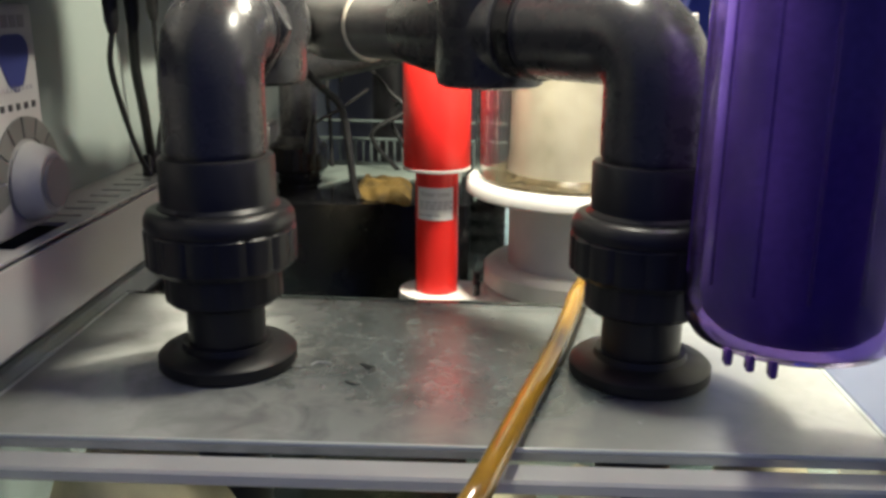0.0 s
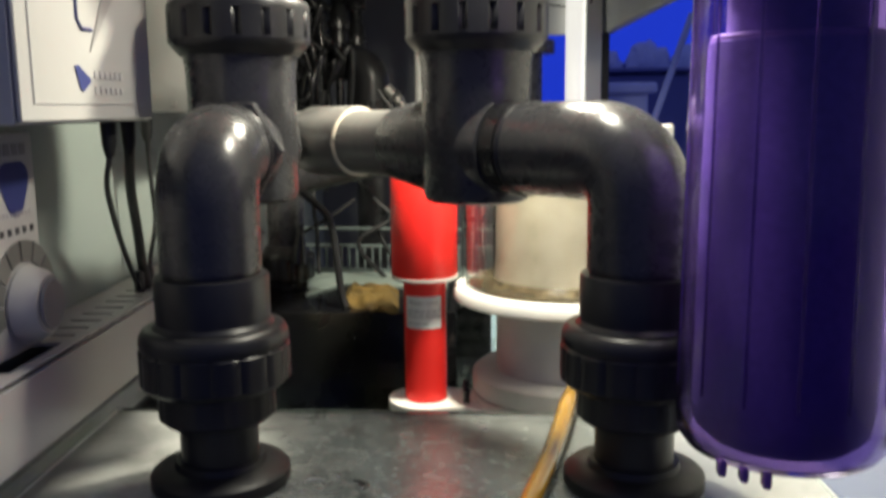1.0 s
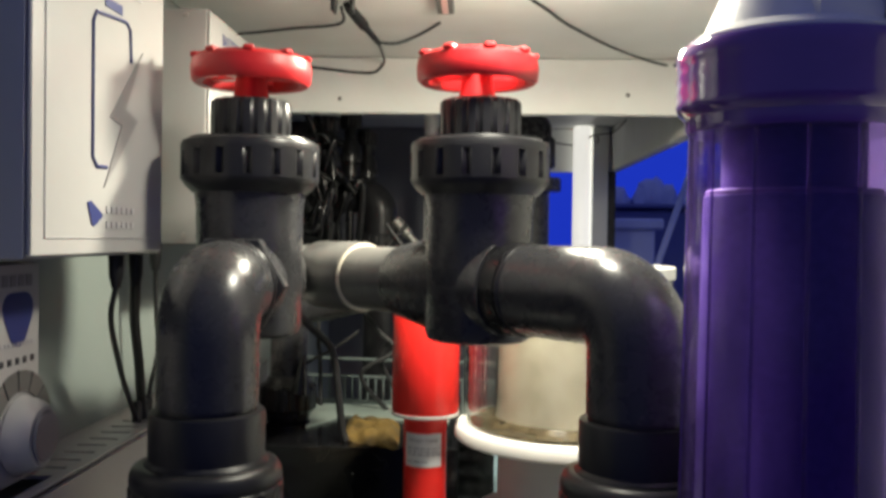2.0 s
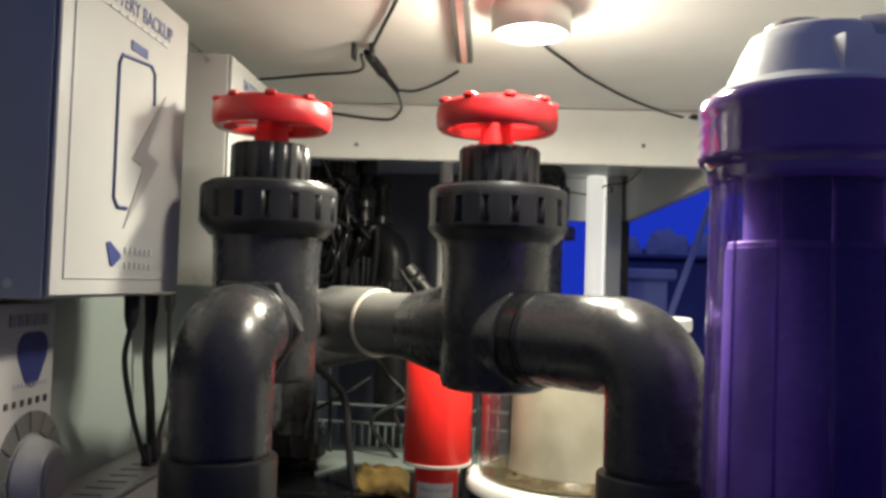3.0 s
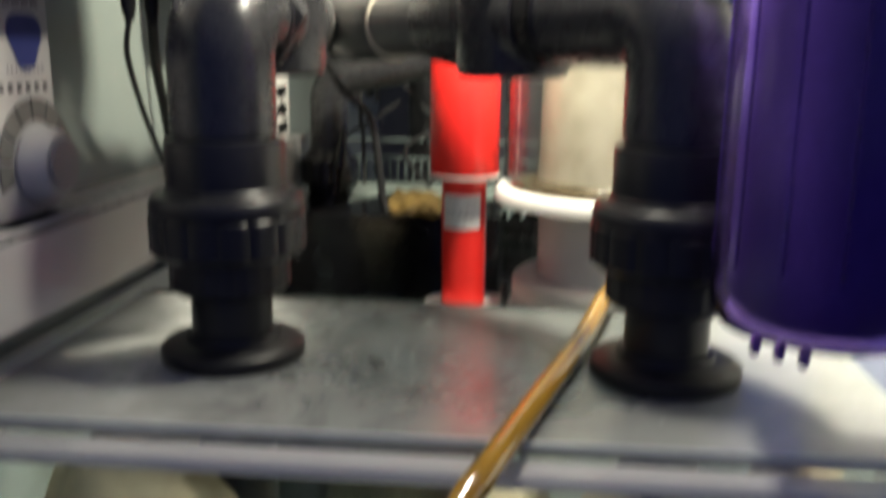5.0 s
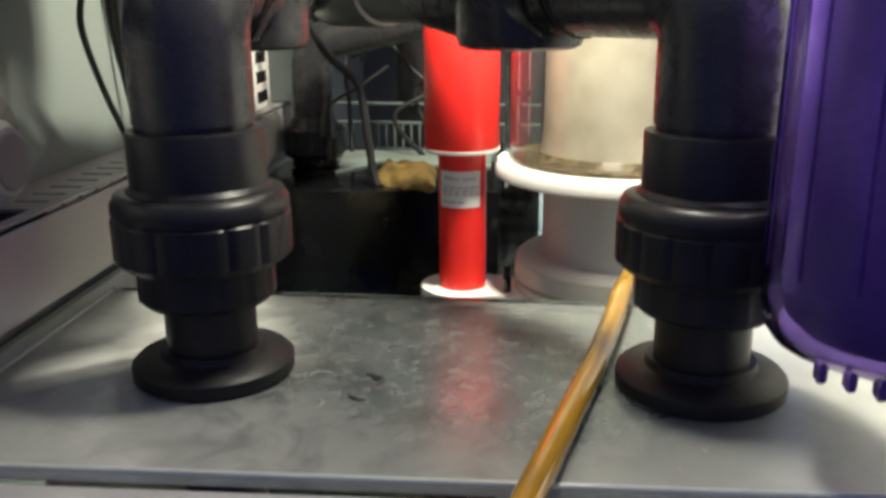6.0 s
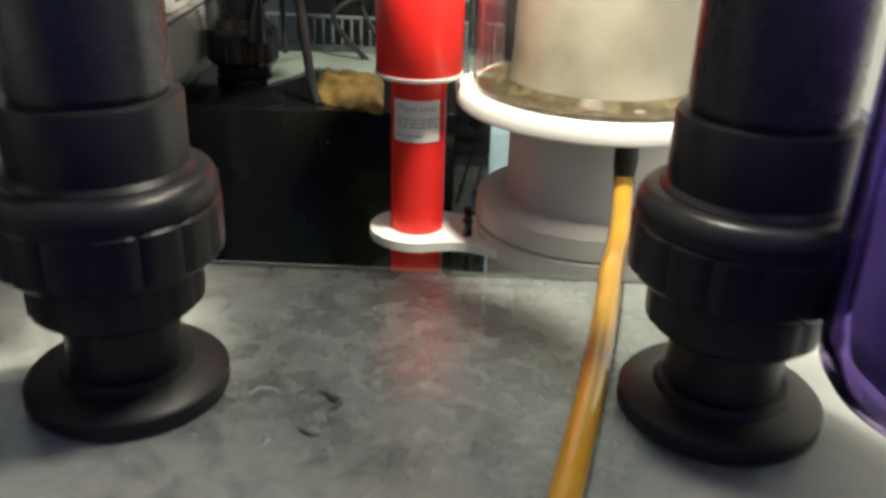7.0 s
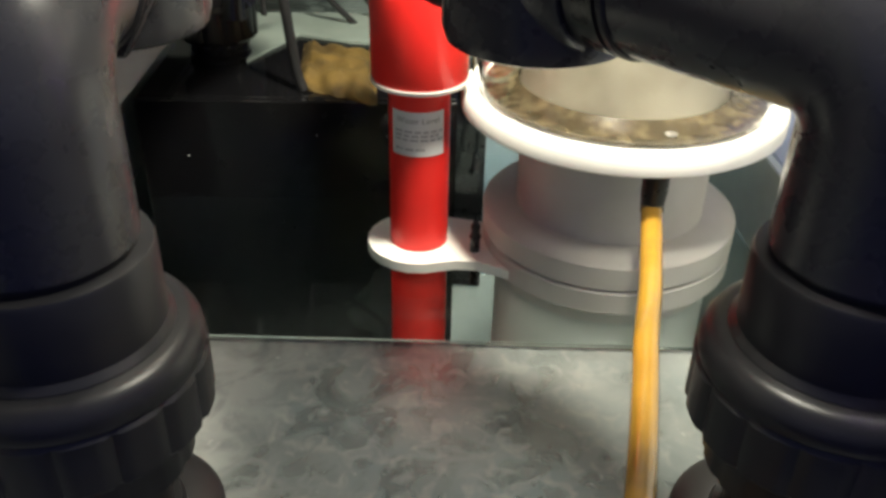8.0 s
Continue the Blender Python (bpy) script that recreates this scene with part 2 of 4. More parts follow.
def lathe(profile, m=I4, seg=40, bm=None, close=True):
    bm = bm or bmesh.new()
    rings = []
    for r, z in profile:
        if r < 1e-6:
            rings.append([bm.verts.new(m @ Vector((0, 0, z)))])
        else:
            rings.append([bm.verts.new(m @ Vector((r * math.cos(2 * math.pi * k / seg), r * math.sin(2 * math.pi * k / seg), z))) for k in range(seg)])
    for one, two in zip(rings, rings[1:]):
        for k in range(seg):
            j = (k + 1) % seg
            if len(one) == 1 and len(two) > 1:
                bm.faces.new((one[0], two[k], two[j]))
            elif len(two) == 1 and len(one) > 1:
                bm.faces.new((one[k], one[j], two[0]))
            elif len(one) > 1:
                bm.faces.new((one[k], one[j], two[j], two[k]))
    if close:
        for ring in (rings[0], rings[-1]):
            if len(ring) > 1:
                bm.faces.new(ring)
    return bm


def solid(r, z0, z1, m=I4, b=0.0015, seg=40, bm=None):
    """A disc or cylinder with rounded rims."""
    return lathe([(0, z0), (r - b, z0), (r - b * 0.3, z0 + b * 0.3), (r, z0 + b), (r, z1 - b), (r - b * 0.3, z1 - b * 0.3), (r - b, z1), (0, z1)], m, seg, bm)


def pipe(r0, r1, z0, z1, m=I4, b=0.001, seg=40, bm=None):
    """A hollow tube."""
    bm = bm or bmesh.new()
    pr = [(r0, z0), (r1 - b, z0), (r1, z0 + b), (r1, z1 - b), (r1 - b, z1), (r0, z1), (r0, z0)]
    return lathe(pr, m, seg, bm, close=False)


def ribbed(r, z0, z1, n, depth, m=I4, b=0.002, bm=None, duty=0.62):
    """A nut with n grip ribs."""
    bm = bm or bmesh.new()
    per = 6
    seg = n * per
    rings = []
    for z, cut in ((z0, b), (z0 + b, 0), (z1 - b, 0), (z1, b)):
        ring = []
        for k in range(seg):
            ph = (k % per) / per
            rr = r - cut - (0 if ph < duty else depth)
            a = 2 * math.pi * k / seg
            ring.append(bm.verts.new(m @ Vector((rr * math.cos(a), rr * math.sin(a), z))))
        rings.append(ring)
    for one, two in zip(rings, rings[1:]):
        for k in range(seg):
            j = (k + 1) % seg
            bm.faces.new((one[k], one[j], two[j], two[k]))
    bm.faces.new(rings[0])
    bm.faces.new(rings[-1])
    return bm


def sweep(points, r, seg=10, bm=None, caps=True, radii=None):
    """A round bar along a list of points."""
    bm = bm or bmesh.new()
    pts = [Vector(p) for p in points]
    up = Vector((0.13, 0.21, 0.97))
    rings = []
    for i, p in enumerate(pts):
        d = (pts[min(i + 1, len(pts) - 1)] - pts[max(i - 1, 0)]).normalized()
        u = up - d * up.dot(d)
        if u.length < 0.05:
            u = Vector((1, 0, 0)) - d * d.x
        u.normalize()
        up = u
        v = d.cross(u)
        rr = radii[i] if radii else r
        rings.append([bm.verts.new(p + rr * (math.cos(2 * math.pi * k / seg) * u + math.sin(2 * math.pi * k / seg) * v)) for k in range(seg)])
    for one, two in zip(rings, rings[1:]):
        for k in range(seg):
            j = (k + 1) % seg
            bm.faces.new((one[k], one[j], two[j], two[k]))
    if caps:
        bm.faces.new(rings[0])
        bm.faces.new(rings[-1])
    return bm


def spline(points, n=8):
    """Catmull-Rom through points."""
    p = [Vector(q) for q in points]
    p = [2 * p[0] - p[1]] + p + [2 * p[-1] - p[-2]]
    out = []
    for i in range(1, len(p) - 2):
        for k in range(n):
            t = k / n
            out.append(0.5 * (2 * p[i] + (p[i + 1] - p[i - 1]) * t + (2 * p[i - 1] - 5 * p[i] + 4 * p[i + 1] - p[i + 2]) * t * t
                              + (3 * p[i] - p[i - 1] - 3 * p[i + 1] + p[i + 2]) * t ** 3))
    out.append(p[-2])
    return out


def bend(a, corner, b, radius, n=10):
    """Points from a to b with a rounded corner."""
    a, c, b = Vector(a), Vector(corner), Vector(b)
    u, v = (a - c).normalized(), (b - c).normalized()
    ang = u.angle(v)
    cut = radius / math.tan(ang / 2)
    centre = c + (u + v).normalized() * (radius / math.sin(ang / 2))
    p0, p1 = c + u * cut, c + v * cut
    w0, w1 = p0 - centre, p1 - centre
    full = w0.angle(w1)
    arc = [centre + (w0 * math.sin((1 - k / n) * full) + w1 * math.sin(k / n * full)) / math.sin(full) for k in range(n + 1)]
    return [a] + arc + [b]


def block(x0, x1, y0, y1, z0, z1, m=I4, b=0.001, bm=None, seg=1):
    bm = bm or bmesh.new()
    before = set(bm.verts)
    made = bmesh.ops.create_cube(bm, size=1.0)["verts"]
    for v in made:
        v.co = Vector((x0 + (v.co.x + 0.5) * (x1 - x0), y0 + (v.co.y + 0.5) * (y1 - y0), z0 + (v.co.z + 0.5) * (z1 - z0)))
    if b:
        edges = {e for v in made for e in v.link_edges}
        bmesh.ops.bevel(bm, geom=list(edges), offset=b, segments=seg, affect="EDGES", profile=0.7)
    for v in bm.verts:
        if v not in before:
            v.co = m @ v.co
    return bm


def plate(outline, z0, z1, m=I4, bm=None):
    """A flat outline of (x, y) with thickness."""
    bm = bm or bmesh.new()
    lo = [bm.verts.new(m @ Vector((x, y, z0))) for x, y in outline]
    hi = [bm.verts.new(m @ Vector((x, y, z1))) for x, y in outline]
    n = len(outline)
    bm.faces.new(lo)
    bm.faces.new(hi)
    for k in range(n):
        j = (k + 1) % n
        bm.faces.new((lo[k], lo[j], hi[j], hi[k]))
    return bm


def words(text, size, m, mat, parent=None, name="lettering", extrude=0.0002):
    cu = bpy.data.curves.new(name, "FONT")
    cu.body, cu.size, cu.extrude, cu.align_x = text, size, extrude, "CENTER"
    tmp = bpy.data.objects.new(name, cu)
    scene.collection.objects.link(tmp)
    me = bpy.data.meshes.new_from_object(tmp.evaluated_get(bpy.context.evaluated_depsgraph_get()))
    bpy.data.objects.remove(tmp)
    bm = bmesh.new()
    bm.from_mesh(me)
    bm.transform(m)
    return part(name, bm, mat, parent, smooth=0)


# ---------------------------------------------------------------- the cabinet
TURNED = 6.75                             # the cabinet stands turned against the pipes
CAB = pose(-0.30, 0.66, 0, 0, 0, TURNED)  # local y runs along the left wall, local x away from it
R = lambda x, y, z=0.0: CAB @ Vector((x, y, z))


def cabinet():
    def board(name, mat, label, category, *box):
        single(name, block(*box, CAB, 0.0015), mat, label, category, kind="structure", smooth=0)

    board("wall_left", WALL, "pale green-grey painted cabinet side board", "wall", -0.021, -0.003, -0.42, 1.27, 0.0, 0.902)
    board("wall_right", BOARD, "white cabinet side board", "wall", 0.73, 0.748, -0.42, 0.6, 0.0, 0.881)
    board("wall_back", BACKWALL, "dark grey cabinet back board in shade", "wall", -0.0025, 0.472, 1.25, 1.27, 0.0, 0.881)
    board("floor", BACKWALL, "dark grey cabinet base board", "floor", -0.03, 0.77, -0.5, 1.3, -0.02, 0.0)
    board("ceiling", BOARD, "white cabinet top board", "ceiling", -0.0025, 0.748, -0.16, 1.28, 0.882, 0.902)
    board("trim_front", BOARD, "white front rail of the cabinet", "rail", -0.0025, 0.729, -0.185, -0.162, 0.86, 0.902)
    board("beam", BOARD, "white painted cross beam under the cabinet top", "beam", -0.0025, 0.729, 0.508, 0.526, 0.8075, 0.881)
    board("trim_rail_right", BOARD, "white side rail over the open cabinet side", "rail", 0.6, 0.618, 0.527, 1.27, 0.788, 0.881)
    board("trim_rail_back", BOARD, "white back rail of the cabinet", "rail", 0.473, 0.599, 1.25, 1.27, 0.788, 0.881)
    board("shelf", SHELF, "pale blue-grey shelf board beside the sump tank", "shelf", 0.545, 0.729, -0.42, 0.5, 0.372, 0.388)
    board("post", BOARD, "pale grey corner post of the cabinet", "post", 0.559, 0.592, 1.21, 1.245, 0.0, 0.881)
    board("trim_seal", BLACK, "black rubber door seal on the corner post", "seal", 0.5925, 0.6085, 1.212, 1.243, 0.0, 0.787)


cabinet()


def screw(x, y, z):
    m = CAB @ pose(x, y, z, 90, 0, 0)
    single("screw", lathe([(0, 0.0), (0.0028, 0.0), (0.0028, 0.0008), (0.0015, 0.0014), (0, 0.0015)], m, 14), STEEL, "small dull screw head in the white beam", "screw", "beam screws")


for sx, sz in ((0.511, 0.8335), (0.13, 0.826), (0.62, 0.85)):
    screw(sx, 0.5078, sz)



# ---------------------------------------------------------------- the sump
def sump():
    s = thing("sump_tank", (-0.02, 0.75, 0.0), "glass aquarium sump tank half full of water", "sump tank")
    part("base_pane", block(0.004, 0.534, -0.46, 0.66, 0.004, 0.014, CAB), GLASS_EDGE, s, smooth=0)
    part("front_pane", block(0.0145, 0.526, -0.46, -0.45, 0.0145, 0.385, CAB), GLASS, s, smooth=0).visible_shadow = False
    part("back_pane", block(0.0145, 0.526, 0.652, 0.66, 0.0145, 0.36, CAB), PANE_BLUE, s, "pale blue glass back pane", smooth=0)
    part("side_pane", block(0.006, 0.014, -0.46, 0.66, 0.0145, 0.399, CAB), GLASS_EDGE, s, "green-edged glass side pane", smooth=0)
    part("side_pane", block(0.5265, 0.534, -0.46, 0.66, 0.0145, 0.399, CAB), GLASS_EDGE, s, "green-edged glass side pane", smooth=0)
    part("divider", block(0.0145, 0.526, 0.02, 0.028, 0.0145, 0.34, CAB), GLASS, s, smooth=0).visible_shadow = False
    part("brace", block(0.0145, 0.526, -0.256, -0.2375, 0.3855, 0.3935, CAB, 0.0015), BRACE, s, "glass cross brace with a blunt edge", smooth=0).visible_shadow = False


sump()


def lid():
    s = thing("acrylic_cover", (-0.02, 0.54, 0.4), "stained clear acrylic sump lid with salt marks", "sump lid")
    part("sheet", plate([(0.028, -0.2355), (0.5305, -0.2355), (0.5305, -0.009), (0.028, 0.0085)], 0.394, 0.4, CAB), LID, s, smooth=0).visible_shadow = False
    # the two dark curls are reflections drawn in dark colour, the pale ones salt
    for x, y, r, a0, a1, thick, mat in ((-0.056, 0.552, 0.014, -20, 75, 0.0016, DARK_REFLECTION), (-0.046, 0.535, 0.007, 190, 290, 0.001, DARK_REFLECTION), (-0.0755, 0.555, 0.007, 20, 200, 0.0009, SALT),
                                        (-0.072, 0.522, 0.008, -40, 60, 0.0007, SALT)):
        pts = [(x + r * (1 + 0.25 * noise.noise(Vector((q * 0.7, x * 99, 0)))) * math.cos(radians(a0 + (a1 - a0) * q / 9)), y + 0.7 * r * math.sin(radians(a0 + (a1 - a0) * q / 9)), 0.4004) for q in range(10)]
        part("salt_reflection_mark", sweep(pts, thick, 6, radii=[thick * (0.3 + 0.9 * math.sin(math.pi * (q + 0.5) / 10)) for q in range(10)]), mat, s, smooth=60)
    for name, mat, r, p, q in (("back_edge", CUP, 0.0022, (0.0285, 0.008), (0.53, -0.0095)), ("side_edge", GLASS_EDGE, 0.0018, (0.0285, -0.2335), (0.0285, 0.0065)),
                               ("front_edge", GLASS_EDGE, 0.0015, (0.0285, -0.235), (0.53, -0.235)), ("side_edge", GLASS_EDGE, 0.0015, (0.53, -0.2335), (0.53, -0.012))):
        part(name, sweep([R(*p, 0.4), R(*q, 0.4)], r, 8), mat, s, smooth=60)


lid()
w = single("water_front", block(0.0146, 0.5259, -0.4495, 0.0195, 0.356, 0.358, CAB, 0), WATER, "clear still water in the sump front", "water", kind="structure", smooth=0)
w.visible_shadow = False
w = single("water_back", block(0.0146, 0.5259, 0.0285, 0.6515, 0.322, 0.324, CAB, 0), WATER, "clear still water in the sump middle", "water", kind="structure", smooth=0)
w.visible_shadow = False


def rock(at, size, seed):
    bm = bmesh.new()
    bmesh.ops.create_icosphere(bm, subdivisions=4, radius=1.0)
    for v in bm.verts:
        p = v.co.normalized()
        d = 1 + 0.2 * noise.noise(p * 1.3 + Vector((seed, 0, 0))) + 0.11 * noise.noise(p * 2.6 + Vector((0, seed, 0))) + 0.045 * noise.noise(p * 8 + Vector((0, 0, seed))) + 0.04 * noise.noise(p * 17 + Vector((seed, seed, 0)))
        v.co = Vector(at) + Vector((p.x * size[0], p.y * size[1], p.z * size[2])) * d
    single("live_rock", bm, ROCK, "cream porous live rock under water in the sump", "rock", "live rocks in the sump", smooth=60)


for k, (at, size) in enumerate((((-0.19, 0.515, 0.275), (0.062, 0.06, 0.085)), ((-0.06, 0.58, 0.2), (0.03, 0.04, 0.08)), ((0.045, 0.52, 0.265), (0.036, 0.05, 0.08)), ((0.1, 0.56, 0.255), (0.03, 0.05, 0.085)),
                                ((0.2, 0.555, 0.275), (0.05, 0.055, 0.085)), ((-0.1, 0.6, 0.12), (0.06, 0.05, 0.1)), ((0.06, 0.62, 0.12), (0.07, 0.04, 0.1)), ((0.0, 0.42, 0.12), (0.09, 0.05, 0.08)))):
    rock(at, size, 3.7 * k + 1)


# ---------------------------------------------------------------- the two gate valves on their risers
ZC = 0.608


def riser(x, y, toward, run):
    """Flange on the lid, pipe, union, elbow; the elbow turns towards the valve."""
    s = thing("standpipe", (x, y, 0.4), "dark grey PVC standpipe with union and flange on the sump lid", "pipe", "standpipes on the sump lid")
    m = Matrix.Translation((x, y, 0))
    part("flange", lathe([(0, 0.4005), (0.0425, 0.4005), (0.0438, 0.402), (0.0438, 0.4085), (0.0415, 0.4108), (0.029, 0.413), (0.0278, 0.417), (0, 0.417)], m, 56), MATT_BLACK, s)
    part("lower_pipe", lathe([(0, 0.41), (0.0245, 0.41), (0.0245, 0.455), (0, 0.455)], m, 48), PVC_DARK, s)
    part("dip_tube", lathe([(0, 0.05), (0.024, 0.05), (0.024, 0.393), (0, 0.393)], m, 40), PVC_DARK, s)
    part("lower_union", ribbed(0.0365, 0.4435, 0.472, 14, 0.0008, m, 0.003, duty=0.8), PVC_DARK, s)
    part("union_nut", ribbed(0.0466, 0.4655, 0.494, 16, 0.0013, m, 0.004, duty=0.8), PVC_DARK, s)
    part("nut_lip", lathe([(0, 0.492), (0.0456, 0.492), (0.0462, 0.494), (0.0458, 0.4985), (0.0435, 0.5025), (0.04, 0.504), (0, 0.504)], m, 56), PVC_DARK, s)
    part("union_collar", lathe([(0, 0.5), (0.0375, 0.5), (0.0375, 0.5045), (0.0352, 0.507), (0.0352, 0.5335), (0.0345, 0.535), (0.031, 0.5355), (0, 0.5355)], m, 48), PVC_DARK, s)
    part("upper_pipe", lathe([(0, 0.534), (0.0298, 0.534), (0.0298, 0.54), (0, 0.54)], m, 40), BLACK, s)
    c = Vector((x, y, ZC))
    d = (Vector((*toward, ZC)) - c).normalized()
    pts = bend((x, y, 0.5385), c, c + d * run, 0.0305, 14)
    part("elbow", sweep(pts, 0.0311, 44), PVC, s, smooth=50)
    part("socket_lip", pipe(0.02, 0.0325, 0, 0.004, axis_to(c + d * (run - 0.0045), c + d)), PVC_DARK, s)
    return s


def hexagon(m, r, z0, z1):
    bm = bmesh.new()
    return lathe([(0, z0), (r - 0.001, z0), (r, z0 + 0.001), (r, z1 - 0.001), (r - 0.001, z1), (0, z1)], m, 6, bm)


def gate_valve(x, y, d, first):
    """d: the flow line, a flat unit vector."""
    s = thing("gate_valve", (x, y, 0.57), "dark grey PVC gate valve with a red hand wheel", "valve", "gate valves of the overflow")
    m = Matrix.Translation((x, y, 0))
    part("body", lathe([(0, 0.568), (0.033, 0.5685), (0.037, 0.5705), (0.0388, 0.576), (0.0392, 0.648), (0.0396, 0.664), (0.041, 0.674), (0.0435, 0.6815), (0, 0.6815)], m, 56), PVC, s)
    nut = ribbed(0.0508, 0.684, 0.707, 16, 0.003, m, 0.0004, duty=0.8)
    lathe([(0, 0.674), (0.0425, 0.674), (0.0478, 0.6795), (0.0508, 0.6838), (0.0508, 0.6862), (0, 0.6862)], m, 56, nut)
    lathe([(0, 0.7045), (0.0508, 0.7045), (0.0508, 0.7088), (0.0495, 0.7118), (0.0465, 0.713), (0, 0.713)], m, 56, nut)
    part("bonnet_nut", nut, PVC_DARK, s)
    part("bonnet_top", lathe([(0, 0.711), (0.0465, 0.711), (0.0448, 0.7145), (0.031, 0.7155), (0, 0.7155)], m, 48), PVC_DARK, s)
    part("gland_nut", ribbed(0.0295, 0.714, 0.743, 18, 0.0014, m, 0.002), PVC_DARK, s)
    a = axis_to((x, y, ZC), Vector((x, y, ZC)) + d)
    if first:
        part("port", lathe([(0, -0.062), (0.0325, -0.062), (0.0325, 0.0), (0, 0.0)], a, 44), PVC, s)
        part("hex_collar", hexagon(a, 0.0375, -0.0595, -0.046), PVC, s)
        part("port_collar", lathe([(0, -0.0655), (0.0318, -0.0655), (0.0318, -0.0622), (0, -0.0622)], a, 44), BLACK, s)
    else:
        part("port", lathe([(0, -0.036), (0.0345, -0.036), (0.0355, -0.034), (0.0355, 0.0), (0, 0.0)], a, 44), PVC, s)
        part("port_collar", lathe([(0, -0.0505), (0.0312, -0.0505), (0.0325, -0.05), (0.0325, -0.0365), (0, -0.0365)], a, 44), BLACK, s)
    part("port_cone", lathe([(0, 0.0), (0.0362, 0.0), (0.0362, 0.045), (0.0295, 0.086), (0, 0.086)], a, 44), PVC, s)
    m = Matrix.Translation((x - (0.0 if first else 0.0027), y, 0.0018))
    wheel = part("hand_wheel", lathe([(0.036, 0.754), (0.0415, 0.7535), (0.0438, 0.756), (0.0445, 0.764), (0.0435, 0.7705), (0.04, 0.7735), (0.036, 0.773), (0.0345, 0.7695), (0.0345, 0.757), (0.036, 0.754)], m, 72, close=False), RED, s, "red plastic hand wheel")
    part("hub", lathe([(0, 0.741), (0.0138, 0.741), (0.0118, 0.752), (0.0115, 0.766), (0.011, 0.769), (0, 0.769)], m, 28), RED, wheel)
    for k in range(5):
        q = m @ pose(0, 0, 0, 0, 0, 72 * k + 20)
        part("spoke", block(0.009, 0.0355, -0.0055, 0.0055, 0.758, 0.7655, q, 0.001), RED_THIN, wheel)
    for k in range(9):
        q = m @ pose(0, 0, 0, 0, 0, 40 * k + 8)
        part("grip_lug", block(0.036, 0.0445, -0.004, 0.004, 0.7715, 0.7752, q, 0.0012), RED, wheel)
    return s


VL, VR = Vector((-0.1563, 0.6701, 0)), Vector((0.0156, 0.6785, 0))
RL, RR = Vector((-0.1371, 0.5529, 0)), Vector((0.1245, 0.5796, 0))
dL, dR = (VL - RL).normalized(), (VR - RR).normalized()
riser(RL.x, RL.y, (VL.x, VL.y), 0.0532)
riser(RR.x, RR.y, (VR.x, VR.y), 0.0965)
gate_valve(VL.x, VL.y, dL, True)
gate_valve(VR.x, VR.y, dR, False)


def manifold():
    s = thing("pipe_manifold", (-0.1, 0.7, 0.6065), "grey PVC pipe run joining both gate valves, glue-stained", "pipe")
    Z = Vector((0, 0, ZC))
    a = VR + Z + dR * 0.08
    b = VR + Z + dR * 0.22
    part("run_pipe", lathe([(0, 0), (0.0268, 0), (0.0268, 0.08), (0, 0.08)], axis_to(a, b), 44), PVC_LIT, s)
    part("glue_ring", pipe(0.024, 0.0292, 0.0, 0.003, axis_to(VR + Z + dR * 0.147, b)), BEIGE_GLUE, s, "ring of dried beige pipe glue")
    end = VR + Z + dR * 0.215
    part("socket", lathe([(0, 0), (0.0295, 0), (0.0305, 0.002), (0.0305, 0.067), (0.0295, 0.069), (0, 0.069)], axis_to(VR + Z + dR * 0.15, b), 44), PVC_LIT, s)
    back = VL + Z + dL * 0.2
    part("tee", sweep(bend(end, end + dR * 0.045, back + Vector((0.05, 0.1, 0)), 0.03, 10), 0.0265, 36), PVC_LIT, s, smooth=50)
    part("left_run", lathe([(0, 0), (0.0262, 0), (0.0262, 0.16), (0, 0.16)], axis_to(VL + Z + dL * 0.0625, VL + Z + dL), 40), PVC_LIT, s)
    part("branch", lathe([(0, 0), (0.025, 0), (0.025, 0.1), (0, 0.1)], axis_to(VL + Z + dL * 0.16, end + dR * 0.01), 40), PVC_LIT, s)


manifold()


